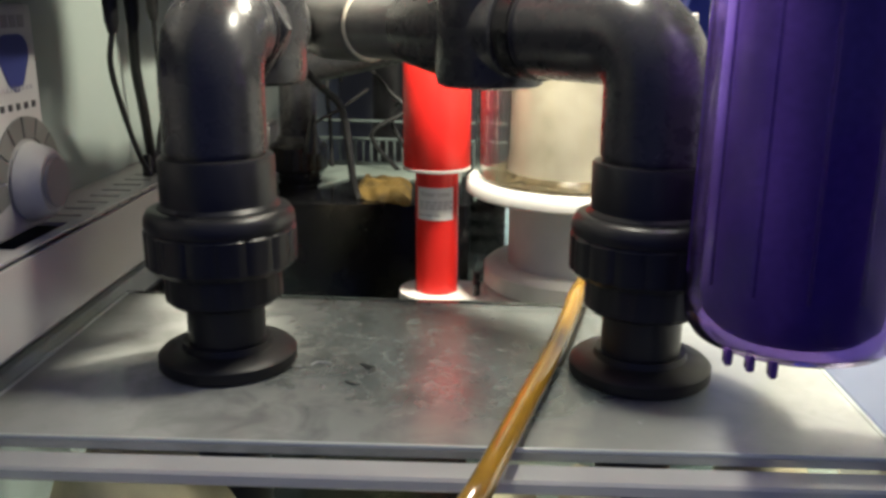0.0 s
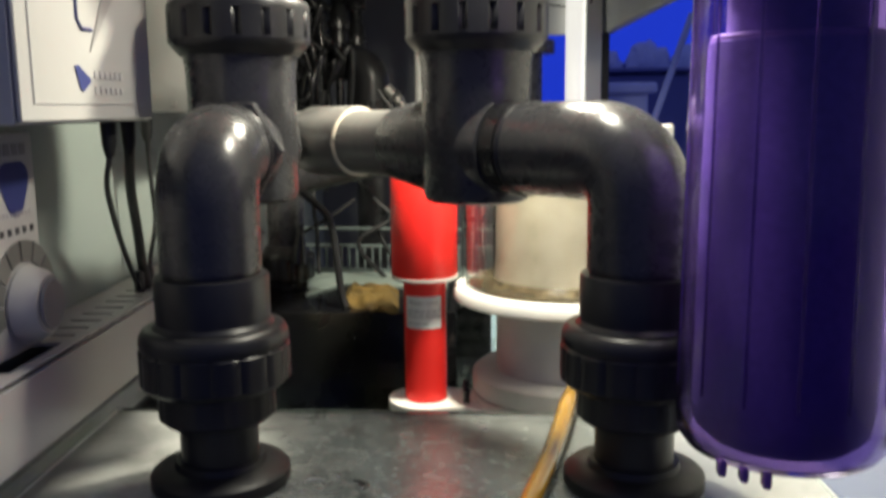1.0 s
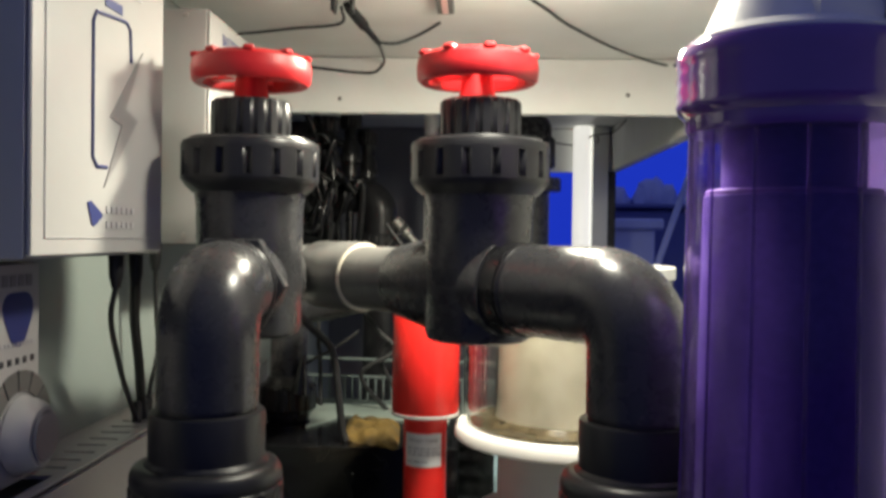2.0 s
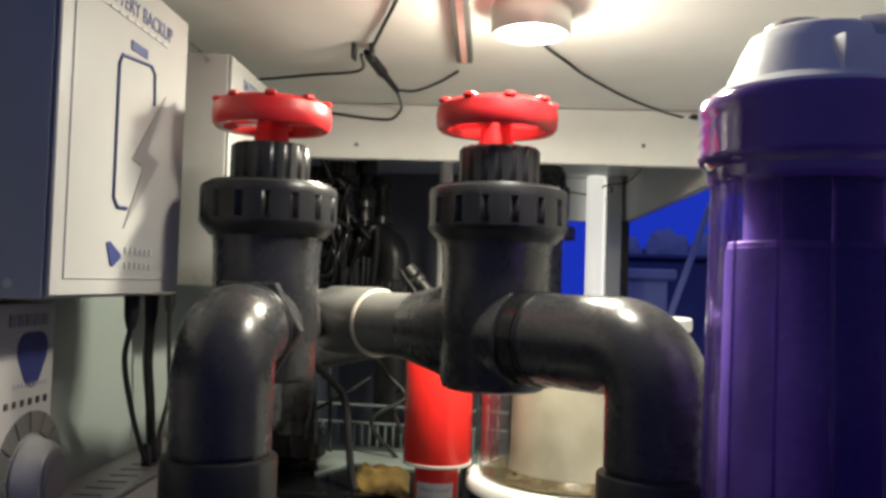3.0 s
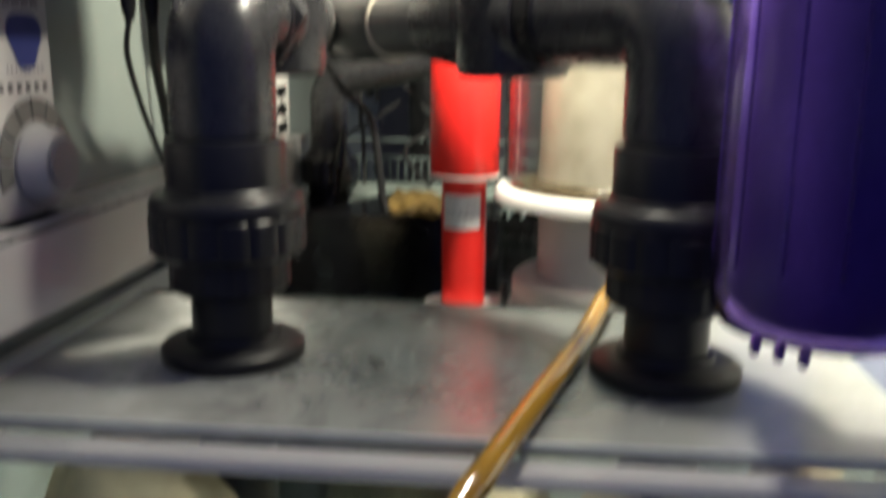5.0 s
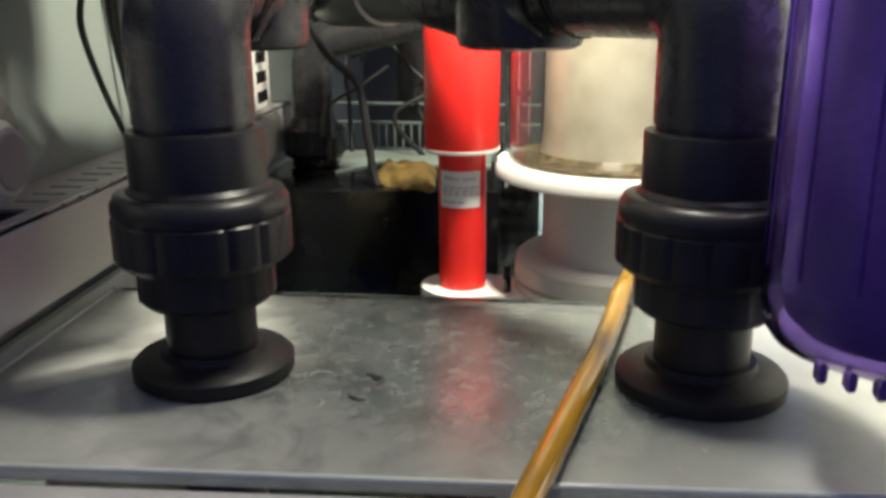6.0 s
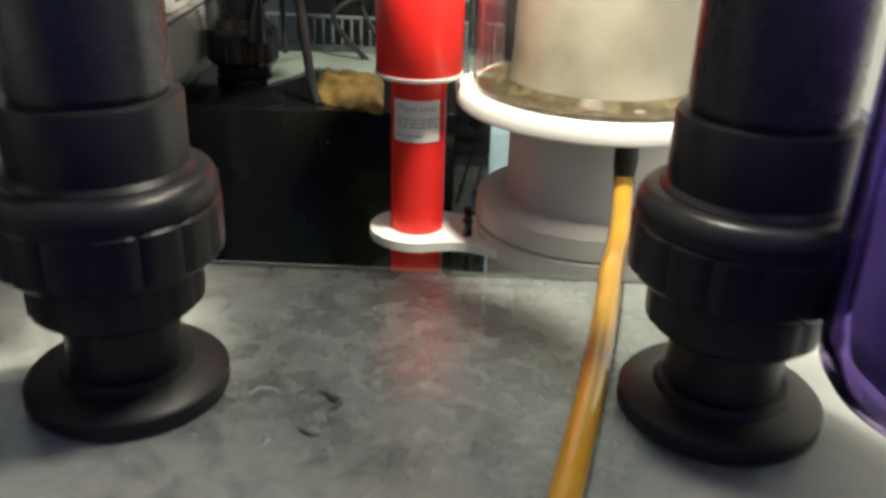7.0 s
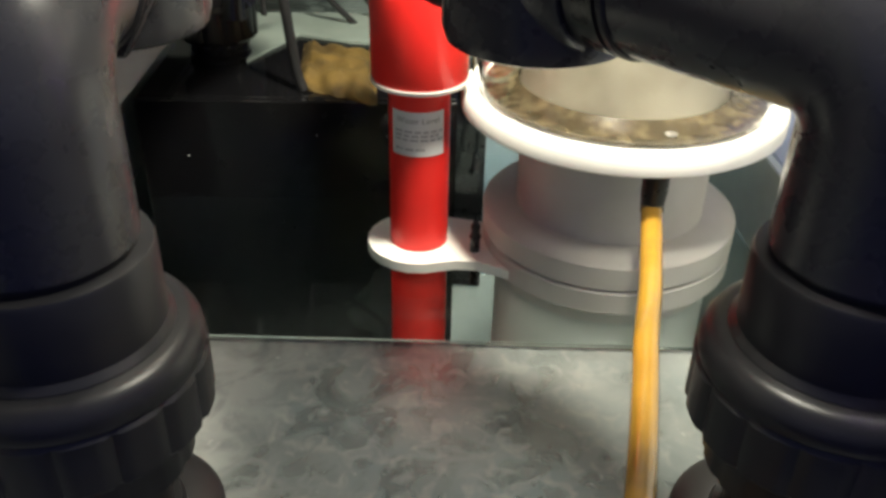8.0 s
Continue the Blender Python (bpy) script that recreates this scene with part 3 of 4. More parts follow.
# ---------------------------------------------------------------- violet filter housing
def housing():
    cx, cy = 0.1955, 0.5128
    s = thing("filter_housing", (cx, cy, 0.46), "violet clear filter housing with white cap, packed with dark media", "filter")
    m = Matrix.Translation((cx, cy, 0))
    shell = [(0.0, 0.4545), (0.042, 0.4547), (0.0495, 0.457), (0.0535, 0.463), (0.0548, 0.475), (0.0518, 0.7), (0.0498, 0.7), (0.0528, 0.476), (0.0505, 0.4655), (0.0475, 0.4605), (0.042, 0.459), (0, 0.4588)]
    o = part("shell", lathe(shell, m, 64), PURPLE, s, "clear violet plastic bowl")
    o.visible_shadow = False
    part("media", lathe([(0, 0.4605), (0.039, 0.461), (0.0448, 0.467), (0.0468, 0.48), (0.0438, 0.666), (0.039, 0.6685), (0, 0.668)], m, 48), MEDIA, s, "dark violet filter media")
    part("core", lathe([(0, 0.668), (0.035, 0.668), (0.035, 0.7), (0, 0.7)], m, 40), MEDIA, s, "dark core above the media")
    part("media_band", pipe(0.037, 0.0428, 0.664, 0.6695, m, 0.0008, 56), MAUVE, s)
    part("ring", lathe([(0, 0.6985), (0.0525, 0.6985), (0.0535, 0.701), (0.0535, 0.706), (0.0575, 0.7095), (0.0586, 0.713), (0.0575, 0.716), (0.0586, 0.7195), (0.0575, 0.723), (0.0586, 0.7265), (0.0575, 0.73), (0.0586, 0.7335), (0.0586, 0.7395), (0.0568, 0.742), (0, 0.742)], m, 72), PURPLE_RING, s, "glossy violet screw ring")
    for k in range(14):
        a = 2 * math.pi * (k + 0.3) / 14
        part("bowl_rib", sweep([(cx + 0.0546 * math.cos(a), cy + 0.0546 * math.sin(a), 0.49), (cx + 0.0519 * math.cos(a), cy + 0.0519 * math.sin(a), 0.698)], 0.0009, 6), PURPLE, s, smooth=60).visible_shadow = False
    for k in range(3):
        part("tab", block(-0.0022, 0.0022, -0.004, 0.004, 0.45, 0.46, m @ pose(-0.035 + 0.0098 * k, -0.033 - 0.0055 * k, -0.0005 * k), 0.0012), PURPLE_RING, s)
    cap = part("cap", lathe([(0, 0.742), (0.053, 0.742), (0.0535, 0.7445), (0.0485, 0.748), (0.0455, 0.7495), (0.0375, 0.768), (0.034, 0.7745), (0.029, 0.7775), (0.016, 0.7785), (0, 0.7785)], m, 64), WHITE, s, "white plastic cap")
    part("cap_boss", block(-0.017, 0.017, -0.046, -0.02, 0.746, 0.766, m @ pose(0, 0, 0, 0, 0, 20), 0.004, seg=2), WHITE, cap)
    part("vent_button", lathe([(0, 0.777), (0.0165, 0.777), (0.0165, 0.7805), (0.0145, 0.7825), (0, 0.7825)], m @ pose(-0.01, 0.0, 0.0), 24), SILVER, cap)
    a = axis_to((cx + 0.018, cy - 0.012, 0.7635), (cx + 0.09, cy - 0.045, 0.7615))
    part("port", lathe([(0, 0), (0.0195, 0), (0.0195, 0.03), (0.0225, 0.031), (0.0225, 0.05), (0, 0.05)], a, 36), OFFWHITE, s, "white side port")
    part("port_nut", ribbed(0.0235, 0.05, 0.075, 16, 0.0015, a), OFFWHITE, s)


housing()


# ---------------------------------------------------------------- level tube
def level_tube():
    x, y = -0.058, 0.885
    s = thing("level_tube", (x, y, 0.3), "red plastic water level tube with a white ring and paper label", "tube")
    m = Matrix.Translation((x, y, 0))
    part("lower_tube", lathe([(0, 0.22), (0.021, 0.22), (0.021, 0.472), (0, 0.472)], m, 48), RED_TUBE, s)
    part("upper_tube", lathe([(0, 0.4745), (0.032, 0.4745), (0.0326, 0.476), (0.0326, 0.583), (0.031, 0.585), (0, 0.585)], m, 56), RED_TUBE, s)
    part("ring", lathe([(0, 0.471), (0.0326, 0.471), (0.0332, 0.472), (0.0332, 0.4737), (0, 0.4747)], m, 56), WHITE, s, "white plastic ring")
    bm = bmesh.new()
    n = 10
    a0, a1 = radians(-140), radians(-33)
    lo, hi = [], []
    for k in range(n + 1):
        a = a0 + (a1 - a0) * k / n
        lo.append(bm.verts.new((x + 0.02135 * math.cos(a), y + 0.02135 * math.sin(a), 0.4235)))
        hi.append(bm.verts.new((x + 0.02135 * math.cos(a), y + 0.02135 * math.sin(a), 0.4555)))
    for k in range(n):
        bm.faces.new((lo[k], lo[k + 1], hi[k + 1], hi[k]))
    lab = part("label", bm, LABEL, s, "white printed paper label")
    for row, (z, h, cut, mat) in enumerate(((0.4405, 0.0017, 0.1, PALE_INK), (0.4375, 0.0017, 0.2, PALE_INK), (0.4345, 0.0017, 0.15, PALE_INK), (0.4275, 0.0019, 0.35, PALE_INK))):
        pos = 0.08
        while pos < 1 - cut:
            wid = random.uniform(0.07, 0.17)
            b0, b1 = a0 + (a1 - a0) * pos, a0 + (a1 - a0) * min(0.96, pos + wid)
            bb = bmesh.new()
            q = [bb.verts.new((x + 0.02155 * math.cos(a), y + 0.02155 * math.sin(a), zz)) for a, zz in ((b0, z), (b1, z), (b1, z + h), (b0, z + h))]
            bb.faces.new(q)
            part("print_bar", bb, mat, lab, smooth=0)
            pos += wid + 0.035
    w = words("Water Level", 0.0062, I4, GREY_INK, None, "lettering")
    for v in w.data.vertices:
        a = radians(-86) + v.co.x / 0.0216
        v.co = Vector((x + 0.0216 * math.cos(a), y + 0.0216 * math.sin(a), 0.4475 + v.co.y)) - Vector((x, y, 0.3))
    w.parent = lab


level_tube()


# ---------------------------------------------------------------- protein skimmer
def skimmer():
    x, y = 0.0785, 0.9075
    s = thing("protein_skimmer", (x, y, 0.2), "white and clear acrylic protein skimmer with a dirty collection cup", "skimmer")
    m = Matrix.Translation((x, y, 0))
    part("lower_body", lathe([(0, 0.06), (0.0795, 0.06), (0.0795, 0.338), (0, 0.338)], m, 72), OFFWHITE, s)
    part("flange_low", lathe([(0, 0.338), (0.0895, 0.338), (0.091, 0.3395), (0.091, 0.3545), (0.0895, 0.356), (0, 0.356)], m, 80), OFFWHITE, s)
    part("flange_high", lathe([(0, 0.3572), (0.0895, 0.3572), (0.091, 0.3585), (0.091, 0.3745), (0.087, 0.378), (0.068, 0.3785), (0, 0.3785)], m, 80), OFFWHITE, s)
    part("neck", lathe([(0, 0.378), (0.067, 0.378), (0.067, 0.4505), (0, 0.4505)], m, 72), OFFWHITE, s)
    part("cup_base", lathe([(0, 0.4495), (0.107, 0.4495), (0.1098, 0.4515), (0.1098, 0.4605), (0.1078, 0.463), (0.102, 0.463), (0, 0.463)], m, 96), WHITE, s, "white cup base ring")
    o = part("cup_wall", pipe(0.0955, 0.0988, 0.4632, 0.606, m, 0.0008, 80), CUP, s, "clear acrylic cup wall")
    o.visible_shadow = False
    part("cup_rim", pipe(0.095, 0.101, 0.6063, 0.618, m, 0.001, 80), WHITE, s, "white cup rim")
    part("inner_neck", lathe([(0.072, 0.4645), (0.0695, 0.472), (0.068, 0.493), (0.0665, 0.585), (0.063, 0.6), (0.06, 0.6), (0.0625, 0.585), (0.064, 0.493)], m, 72, close=False), FOAM, s, "foam-stained beige inner neck")
    part("sludge", lathe([(0.068, 0.464), (0.0948, 0.464), (0.0948, 0.4665), (0.087, 0.4658), (0.078, 0.4675), (0.0715, 0.4715)], m, 72, close=False), SLUDGE, s, "brown sludge in the cup")
    # bracket that holds the level tube
    tx, ty, r = -0.058 - x, 0.885 - y, 0.0378
    out = [(tx + r * math.cos(radians(60 + 240 * k / 14)), ty + r * math.sin(radians(60 + 240 * k / 14))) for k in range(15)]
    out += [(-0.106, -0.0515), (-0.092, -0.051), (-0.07, -0.0595), (-0.049, -0.0655), (-0.03, -0.05), (-0.06, 0.0), (-0.1, 0.008)]
    part("bracket", plate(out, 0.3405, 0.348, m), WHITE, s, "white plastic bracket round the tube")
    b = Matrix.Translation((-0.0157, 0.8712, 0))
    part("bracket_bolt", lathe([(0, 0.319), (0.0028, 0.319), (0.0028, 0.34), (0, 0.34)], b, 12), BLACK, s)
    part("bracket_bolt", lathe([(0, 0.3484), (0.0036, 0.3484), (0.0036, 0.358), (0.0045, 0.36), (0.003, 0.364), (0.0035, 0.369), (0.002, 0.372), (0, 0.372)], b, 14), BLACK, s)
    part("drain_nozzle", lathe([(0, 0.427), (0.0074, 0.427), (0.0082, 0.436), (0.0082, 0.4492), (0, 0.4492)], Matrix.Translation((0.0946, 0.8134, 0)), 20), BLACK, s, "black drain nozzle")
    part("cup_screw", lathe([(0, 0.4632), (0.004, 0.4632), (0.004, 0.467), (0.0015, 0.468), (0, 0.468)], Matrix.Translation((0.1015, 0.829, 0)), 16), SILVER, s)
    part("riser_tube", pipe(0.02, 0.022, 0.4516, 0.6, m @ pose(-0.083, 0.02, 0), 0.0006, 28), CUP, s).visible_shadow = False


skimmer()

pts = spline([(0.0946, 0.8134, 0.437), (0.0946, 0.812, 0.424), (0.0932, 0.785, 0.413), (0.0888, 0.74, 0.4085), (0.083, 0.7, 0.4092), (0.0785, 0.655, 0.4075), (0.0695, 0.58, 0.4072), (0.0575, 0.5, 0.4072), (0.046, 0.42, 0.4068),
              (0.04, 0.395, 0.403), (0.03, 0.345, 0.386), (0.022, 0.3, 0.36)], 10)
hose = thing("drain_hose", (0.072, 0.57, 0.4), "amber stained clear drain hose lying over the sump lid", "hose")
part("tube", sweep(pts, 0.0068, 16), HOSE, hose, smooth=60)
part("cuff", sweep(pts[6:12], 0.0074, 16), HOSE_DARK, hose, "darkened hose end", smooth=60)


# ---------------------------------------------------------------- black pump chamber with what stands on it
def chamber():
    s = thing("pump_chamber", (-0.18, 1.1, 0.0145), "glossy black acrylic pump chamber in the sump", "chamber")
    part("front_panel", block(0.037, 0.2965, 0.299, 0.307, 0.0145, 0.4115, CAB), ACRYL_BLACK, s, smooth=0)
    part("side_panel", block(0.0205, 0.026, 0.03, 0.298, 0.0145, 0.385, CAB), ACRYL_BLACK, s, smooth=0)
    part("side_panel", block(0.2885, 0.2965, 0.3075, 0.62, 0.0145, 0.4115, CAB), ACRYL_BLACK, s, smooth=0)
    part("top_panel", block(0.037, 0.288, 0.3075, 0.47, 0.4035, 0.4115, CAB), ACRYL_BLACK, s, smooth=0)


chamber()
random.seed(5)
for k in range(3):
    cu, cz = random.uniform(0.07, 0.25), random.uniform(0.33, 0.4)
    bm = bmesh.new()
    bmesh.ops.create_icosphere(bm, subdivisions=2, radius=random.uniform(0.0005, 0.0009))
    bm.transform(Matrix.Translation(R(cu, 0.2988, cz)))
    single("salt_speck", bm, SALT, "tiny white salt speck on the black chamber", "salt speck", "salt specks on the chamber")



single("cover_sheet", plate([(0.113, 0.384), (0.15, 0.46), (0.2, 0.44), (0.284, 0.43), (0.284, 0.53), (0.097, 0.528)], 0.4119, 0.4145, CAB), COVER, "pale greenish plastic sheet on the pump chamber", "cover sheet", smooth=0)


def mat_pad():
    bm = bmesh.new()
    n = 26
    grid = [[None] * (n + 1) for _ in range(n + 1)]
    for i in range(n + 1):
        for j in range(n + 1):
            u, v = i / n, j / n
            px, py = -0.175 + 0.072 * u - 0.02 * v, 1.003 - 0.028 * u + 0.108 * v + 0.004 * noise.noise(Vector((u * 9, v * 9, 3)))
            h = 0.4128 + 0.012 * (min(1, 6 * min(u, 1 - u, v, 1 - v))) + 0.007 * noise.noise(Vector((u * 5, v * 5, 0)))
            grid[i][j] = bm.verts.new((px, py, h))
    for i in range(n):
        for j in range(n):
            bm.faces.new((grid[i][j], grid[i + 1][j], grid[i + 1][j + 1], grid[i][j + 1]))
    r = bmesh.ops.extrude_face_region(bm, geom=bm.faces[:])
    for v in r["geom"]:
        if isinstance(v, bmesh.types.BMVert):
            v.co.z = 0.412
    single("filter_mat", bm, SPONGE, "soggy yellow-brown filter mat on the black chamber", "filter mat", smooth=60)


mat_pad()


def rack():
    s = thing("egg_crate_rack", (-0.19, 1.23, 0.38), "pale plastic egg-crate rack with an upright fence", "rack")
    for k in range(17):
        part("rib", block(-0.314 + 0.0172 * k, -0.311 + 0.0172 * k, 1.152, 1.312, 0.382, 0.392, b=0), CRATE, s, smooth=0)
    for k in range(9):
        part("cross_rib", block(-0.314, -0.03, 1.152 + 0.0195 * k, 1.1545 + 0.0195 * k, 0.3925, 0.401, b=0), CRATE, s, smooth=0)
    for k in range(25):
        part("tine", block(-0.314 + 0.0118 * k, -0.3115 + 0.0118 * k, 1.307, 1.31, 0.4015, 0.434, b=0), CRATE, s, smooth=0)
    for z in (0.435, 0.461):
        part("top_rail", sweep([(-0.318, 1.3085, z), (-0.03, 1.3085, z)], 0.0024, 8), CRATE, s)
    part("support", block(-0.318, -0.03, 1.3125, 1.3165, 0.02, 0.381, b=0), BLACK, s, smooth=0)


rack()


def return_pipe():
    x, y = -0.2605, 1.07
    s = thing("return_pump_pipe", (x, y, 0.412), "grey PVC return pipe with a black union on the chamber", "pipe")
    m = Matrix.Translation((x, y, 0))
    part("foot", lathe([(0, 0.412), (0.027, 0.412), (0.027, 0.416), (0.02, 0.418), (0.018, 0.42), (0, 0.42)], m, 32), GLOSS_BLACK, s)
    part("lower_nut", ribbed(0.0255, 0.418, 0.431, 16, 0.0015, m), GLOSS_BLACK, s)
    part("union_nut", ribbed(0.0345, 0.43, 0.464, 12, 0.0015, m, 0.004, duty=0.8), GLOSS_BLACK, s)
    part("union_cone", lathe([(0, 0.464), (0.029, 0.464), (0.0235, 0.473), (0, 0.473)], m, 32), PVC_DARK, s)
    part("lever", lathe([(0, 0), (0.012, 0), (0.003, 0.045), (0, 0.045)], axis_to((x + 0.022, y - 0.022, 0.455), (x + 0.026, y - 0.02, 0.5)), 16), GLOSS_BLACK, s, "black pointed lever")
    pts = bend((x, y, 0.471), (x + 0.002, y, 0.553), (x + 0.12, y + 0.03, 0.58), 0.03, 10)
    part("elbow_pipe", sweep(pts, 0.0225, 28), PVC, s, smooth=50)


return_pipe()


# ---------------------------------------------------------------- left wall: cable duct, boxes, controllers
def duct():
    s = thing("cable_duct", R(0.02, 0, 0.43), "white slotted plastic cable duct along the side board", "cable duct")
    part("side_panel", block(0.0475, 0.0505, -0.4, 0.45, 0.4335, 0.4815, CAB, 0.0006), BOXWHITE, s, smooth=0)
    part("base", block(-0.0028, 0.047, -0.4, 0.45, 0.43, 0.433, CAB, 0), GREYWHITE, s, smooth=0)
    # the top cover is a comb of bars with slots between them, and one square hole
    y = -0.4
    while y < 0.44:
        if -0.166 < y < -0.112:
            part("top_strip", block(-0.0028, 0.0165, y, y + 0.0214, 0.482, 0.4845, CAB, 0), GREYWHITE, s, smooth=0)
        else:
            part("top_bar", block(-0.0028, 0.0475, y, y + 0.0172, 0.482, 0.4845, CAB, 0), GREYWHITE, s, smooth=0)
            part("top_strip", block(-0.0028, 0.0165, y + 0.0173, y + 0.0214, 0.482, 0.4845, CAB, 0), GREYWHITE, s, smooth=0)
        y += 0.0215
    part("top_edge", block(0.042, 0.0505, -0.4, 0.45, 0.4847, 0.486, CAB, 0), GREYWHITE, s, smooth=0)
    part("end_cap", block(-0.0028, 0.0505, 0.4505, 0.4535, 0.43, 0.4845, CAB, 0), GREYWHITE, s, smooth=0)
    # black sheet under the slots, in place of the shade inside
    part("shade_sheet", block(-0.0025, 0.046, -0.4, 0.45, 0.435, 0.44, CAB, 0), BLACK, s, "black sheet standing for the shade inside the duct", smooth=0)


duct()


def bar(y0, y1, z0, z1, face, mat, parent, name="print_bar"):
    return part(name, block(face, face + 0.0006, y0, y1, z0, z1, CAB, 0), mat, parent, smooth=0)


def poly(points, face, mat, parent, name):
    bm = bmesh.new()
    a = [bm.verts.new(R(face, y, z)) for y, z in points]
    b = [bm.verts.new(R(face + 0.0006, y, z)) for y, z in points]
    bm.faces.new(a)
    bm.faces.new(b)
    for k in range(len(points)):
        j = (k + 1) % len(points)
        bm.faces.new((a[k], a[j], b[j], b[k]))
    return part(name, bm, mat, parent, smooth=0)


def shield(cy, cz, r, face, mat, parent, name):
    """A rounded three-cornered mark."""
    pts = []
    for k in range(30):
        a = 2 * math.pi * k / 30
        rr = r * (0.83 + 0.11 * math.cos(3 * (a + radians(90))))
        pts.append((cy + rr * math.cos(a), cz + rr * math.sin(a)))
    return poly(pts, face, mat, parent, name)


def battery_box(y0, y1, z0, z1, face, label, detailed):
    s = thing("battery_box", R(0.02, (y0 + y1) / 2, z0), label, "battery box", "battery boxes on the side board")
    part("case", block(-0.0028, face - 0.003, y0, y1, z0, z1, CAB, 0.003, seg=2), BOXWHITE, s)
    part("front_cover", block(face - 0.0028, face, y0 + 0.0015, y1 - 0.0015, z0 + 0.0015, z1 - 0.0015, CAB, 0.001), BOXWHITE, s)
    f = face + 0.0002
    if detailed:
        outline = [(-0.111, 0.685), (-0.1255, 0.6845), (-0.1315, 0.69), (-0.1318, 0.773), (-0.1275, 0.7795), (-0.0815, 0.784), (-0.0745, 0.78), (-0.0725, 0.7585)]
        part("battery_outline", sweep([R(f + 0.0002, y, z) for y, z in outline], 0.0012, 6), BLUE_INK, s, smooth=60)
        bar(-0.1145, -0.088, 0.7865, 0.7925, f, BLUE_INK, s, "battery_terminal")
        poly([(-0.0521, 0.7695), (-0.1058, 0.7174), (-0.0873, 0.7144), (-0.1149, 0.6718), (-0.0603, 0.7208), (-0.0817, 0.7258)], f, GREY_INK, s, "lightning_mark")
        poly([(-0.1383, 0.662), (-0.1335, 0.663), (-0.1175, 0.6555), (-0.1165, 0.6535), (-0.1284, 0.6475), (-0.132, 0.649)], f, BLUE_INK, s, "maker_mark")
        for k in range(6):
            bar(-0.1105 + 0.008 * k, -0.1055 + 0.008 * k, 0.656, 0.6602, f, PALE_INK, s)
            bar(-0.1105 + 0.008 * k, -0.1065 + 0.008 * k, 0.6465, 0.6505, f, PALE_INK, s)
        for k in range(9):
            bar(-0.159 + 0.012 * k, -0.1495 + 0.012 * k, 0.8035, 0.8055, f, PALE_INK, s)
        for a, b, c, d in ((-0.191, -0.1905, 0.64, 0.829), (-0.191, -0.032, 0.64, 0.6405)):
            bar(a, b, c, d, f, PALE_INK, s, "border_line")
    m = CAB @ Matrix(((0, 0, 1, f), (1, 0, 0, y0 + (0.104 if detailed else 0.097)), (0, 1, 0, z1 - (0.0265 if detailed else 0.0235)), (0, 0, 0, 1)))
    words("BATTERY BACKUP", 0.0143, m, BLUE_INK, s)
    for z in (z1 - 0.006, z0 + 0.008):
        part("case_screw", lathe([(0, -0.001), (0.0026, -0.001), (0.0026, 0.0006), (0, 0.001)], CAB @ pose(face - 0.0215, y0, z, 90, 0, 0), 12), SILVER, s)


FACE = 0.078
battery_box(-0.207, -0.009, 0.6285, 0.8355, FACE, "white battery backup box with a battery drawing on its front", True)
battery_box(0.104, 0.302, 0.6345, 0.8415, FACE, "white battery backup box behind the first one", False)


def controller():
    s = thing("pump_controller", R(0.01, -0.17, 0.487), "white pump controller with a knob and dark dots on its front", "controller")
    f = 0.03
    part("case", block(-0.0028, f, -0.26, -0.0985, 0.487, 0.6235, CAB, 0.004, seg=2), GREYWHITE, s)
    shield(-0.1265, 0.591, 0.0205, f, BLUE_INK, s, "maker_mark")
    for k in range(5):
        bar(-0.155 + 0.0095 * k, -0.148 + 0.0095 * k, 0.6095, 0.617, f, GREY_INK, s)
    for k in range(9):
        bar(-0.147 + 0.0046 * k, -0.1438 + 0.0046 * k, 0.5725, 0.5752, f, PALE_INK, s)
    for k in range(12):
        bar(-0.212 + 0.0092 * k, -0.2082 + 0.0092 * k, 0.5612, 0.5652, f, INK, s, "dot")
    knob_at = (-0.1245, 0.5165)
    for k in range(7):
        a0, a1 = radians(18 + 26 * k), radians(41 + 26 * k)
        ring = [(r, a) for r, a in ((0.0275, a0), (0.0275, (a0 + a1) / 2), (0.0275, a1), (0.0405, a1), (0.0405, (a0 + a1) / 2), (0.0405, a0))]
        part("key", plate([(r * math.cos(a), r * math.sin(a)) for r, a in ring], 0.0, 0.0012, CAB @ Matrix(((0, 0, 1, f), (1, 0, 0, knob_at[0]), (0, 1, 0, knob_at[1]), (0, 0, 0, 1)))), KEY, s, "grey rubber key", smooth=0)
    k = part("knob", lathe([(0, 0), (0.0235, 0), (0.025, 0.002), (0.022, 0.012), (0.0185, 0.016), (0, 0.017)], CAB @ pose(f, *knob_at, 0, 90, 0), 40), GREYWHITE, s, "round pale knob")
    part("knob_face", lathe([(0, 0.0172), (0.016, 0.0172), (0.015, 0.0185), (0, 0.019)], CAB @ pose(f, *knob_at, 0, 90, 0), 32), GREY_INK, k)


controller()


def wall_cable(r, top, *rest):
    """A cable from the underside of a box down into the duct; local (x, y, z) points."""
    pts = spline([R(*p) for p in (top, *rest)], 8)
    s = thing("power_cable", R(*top), "black power cable hanging from the battery box to the duct", "cable", "cables under the battery box")
    part("wire", sweep(pts, r, 8), RUBBER, s, smooth=60)
    part("plug", lathe([(0, 0), (0.003, 0), (0.0048, 0.008), (0.0054, 0.024), (0, 0.024)], Matrix.Translation(R(top[0], top[1], top[2] - 0.022)), 14), RUBBER, s)
    part("strain_relief", lathe([(0, 0), (0.0042, 0), (0.0042, 0.014), (0.003, 0.018), (0, 0.018)], Matrix.Translation(R(*rest[-1][:2], 0.4848)), 12), RUBBER, s)


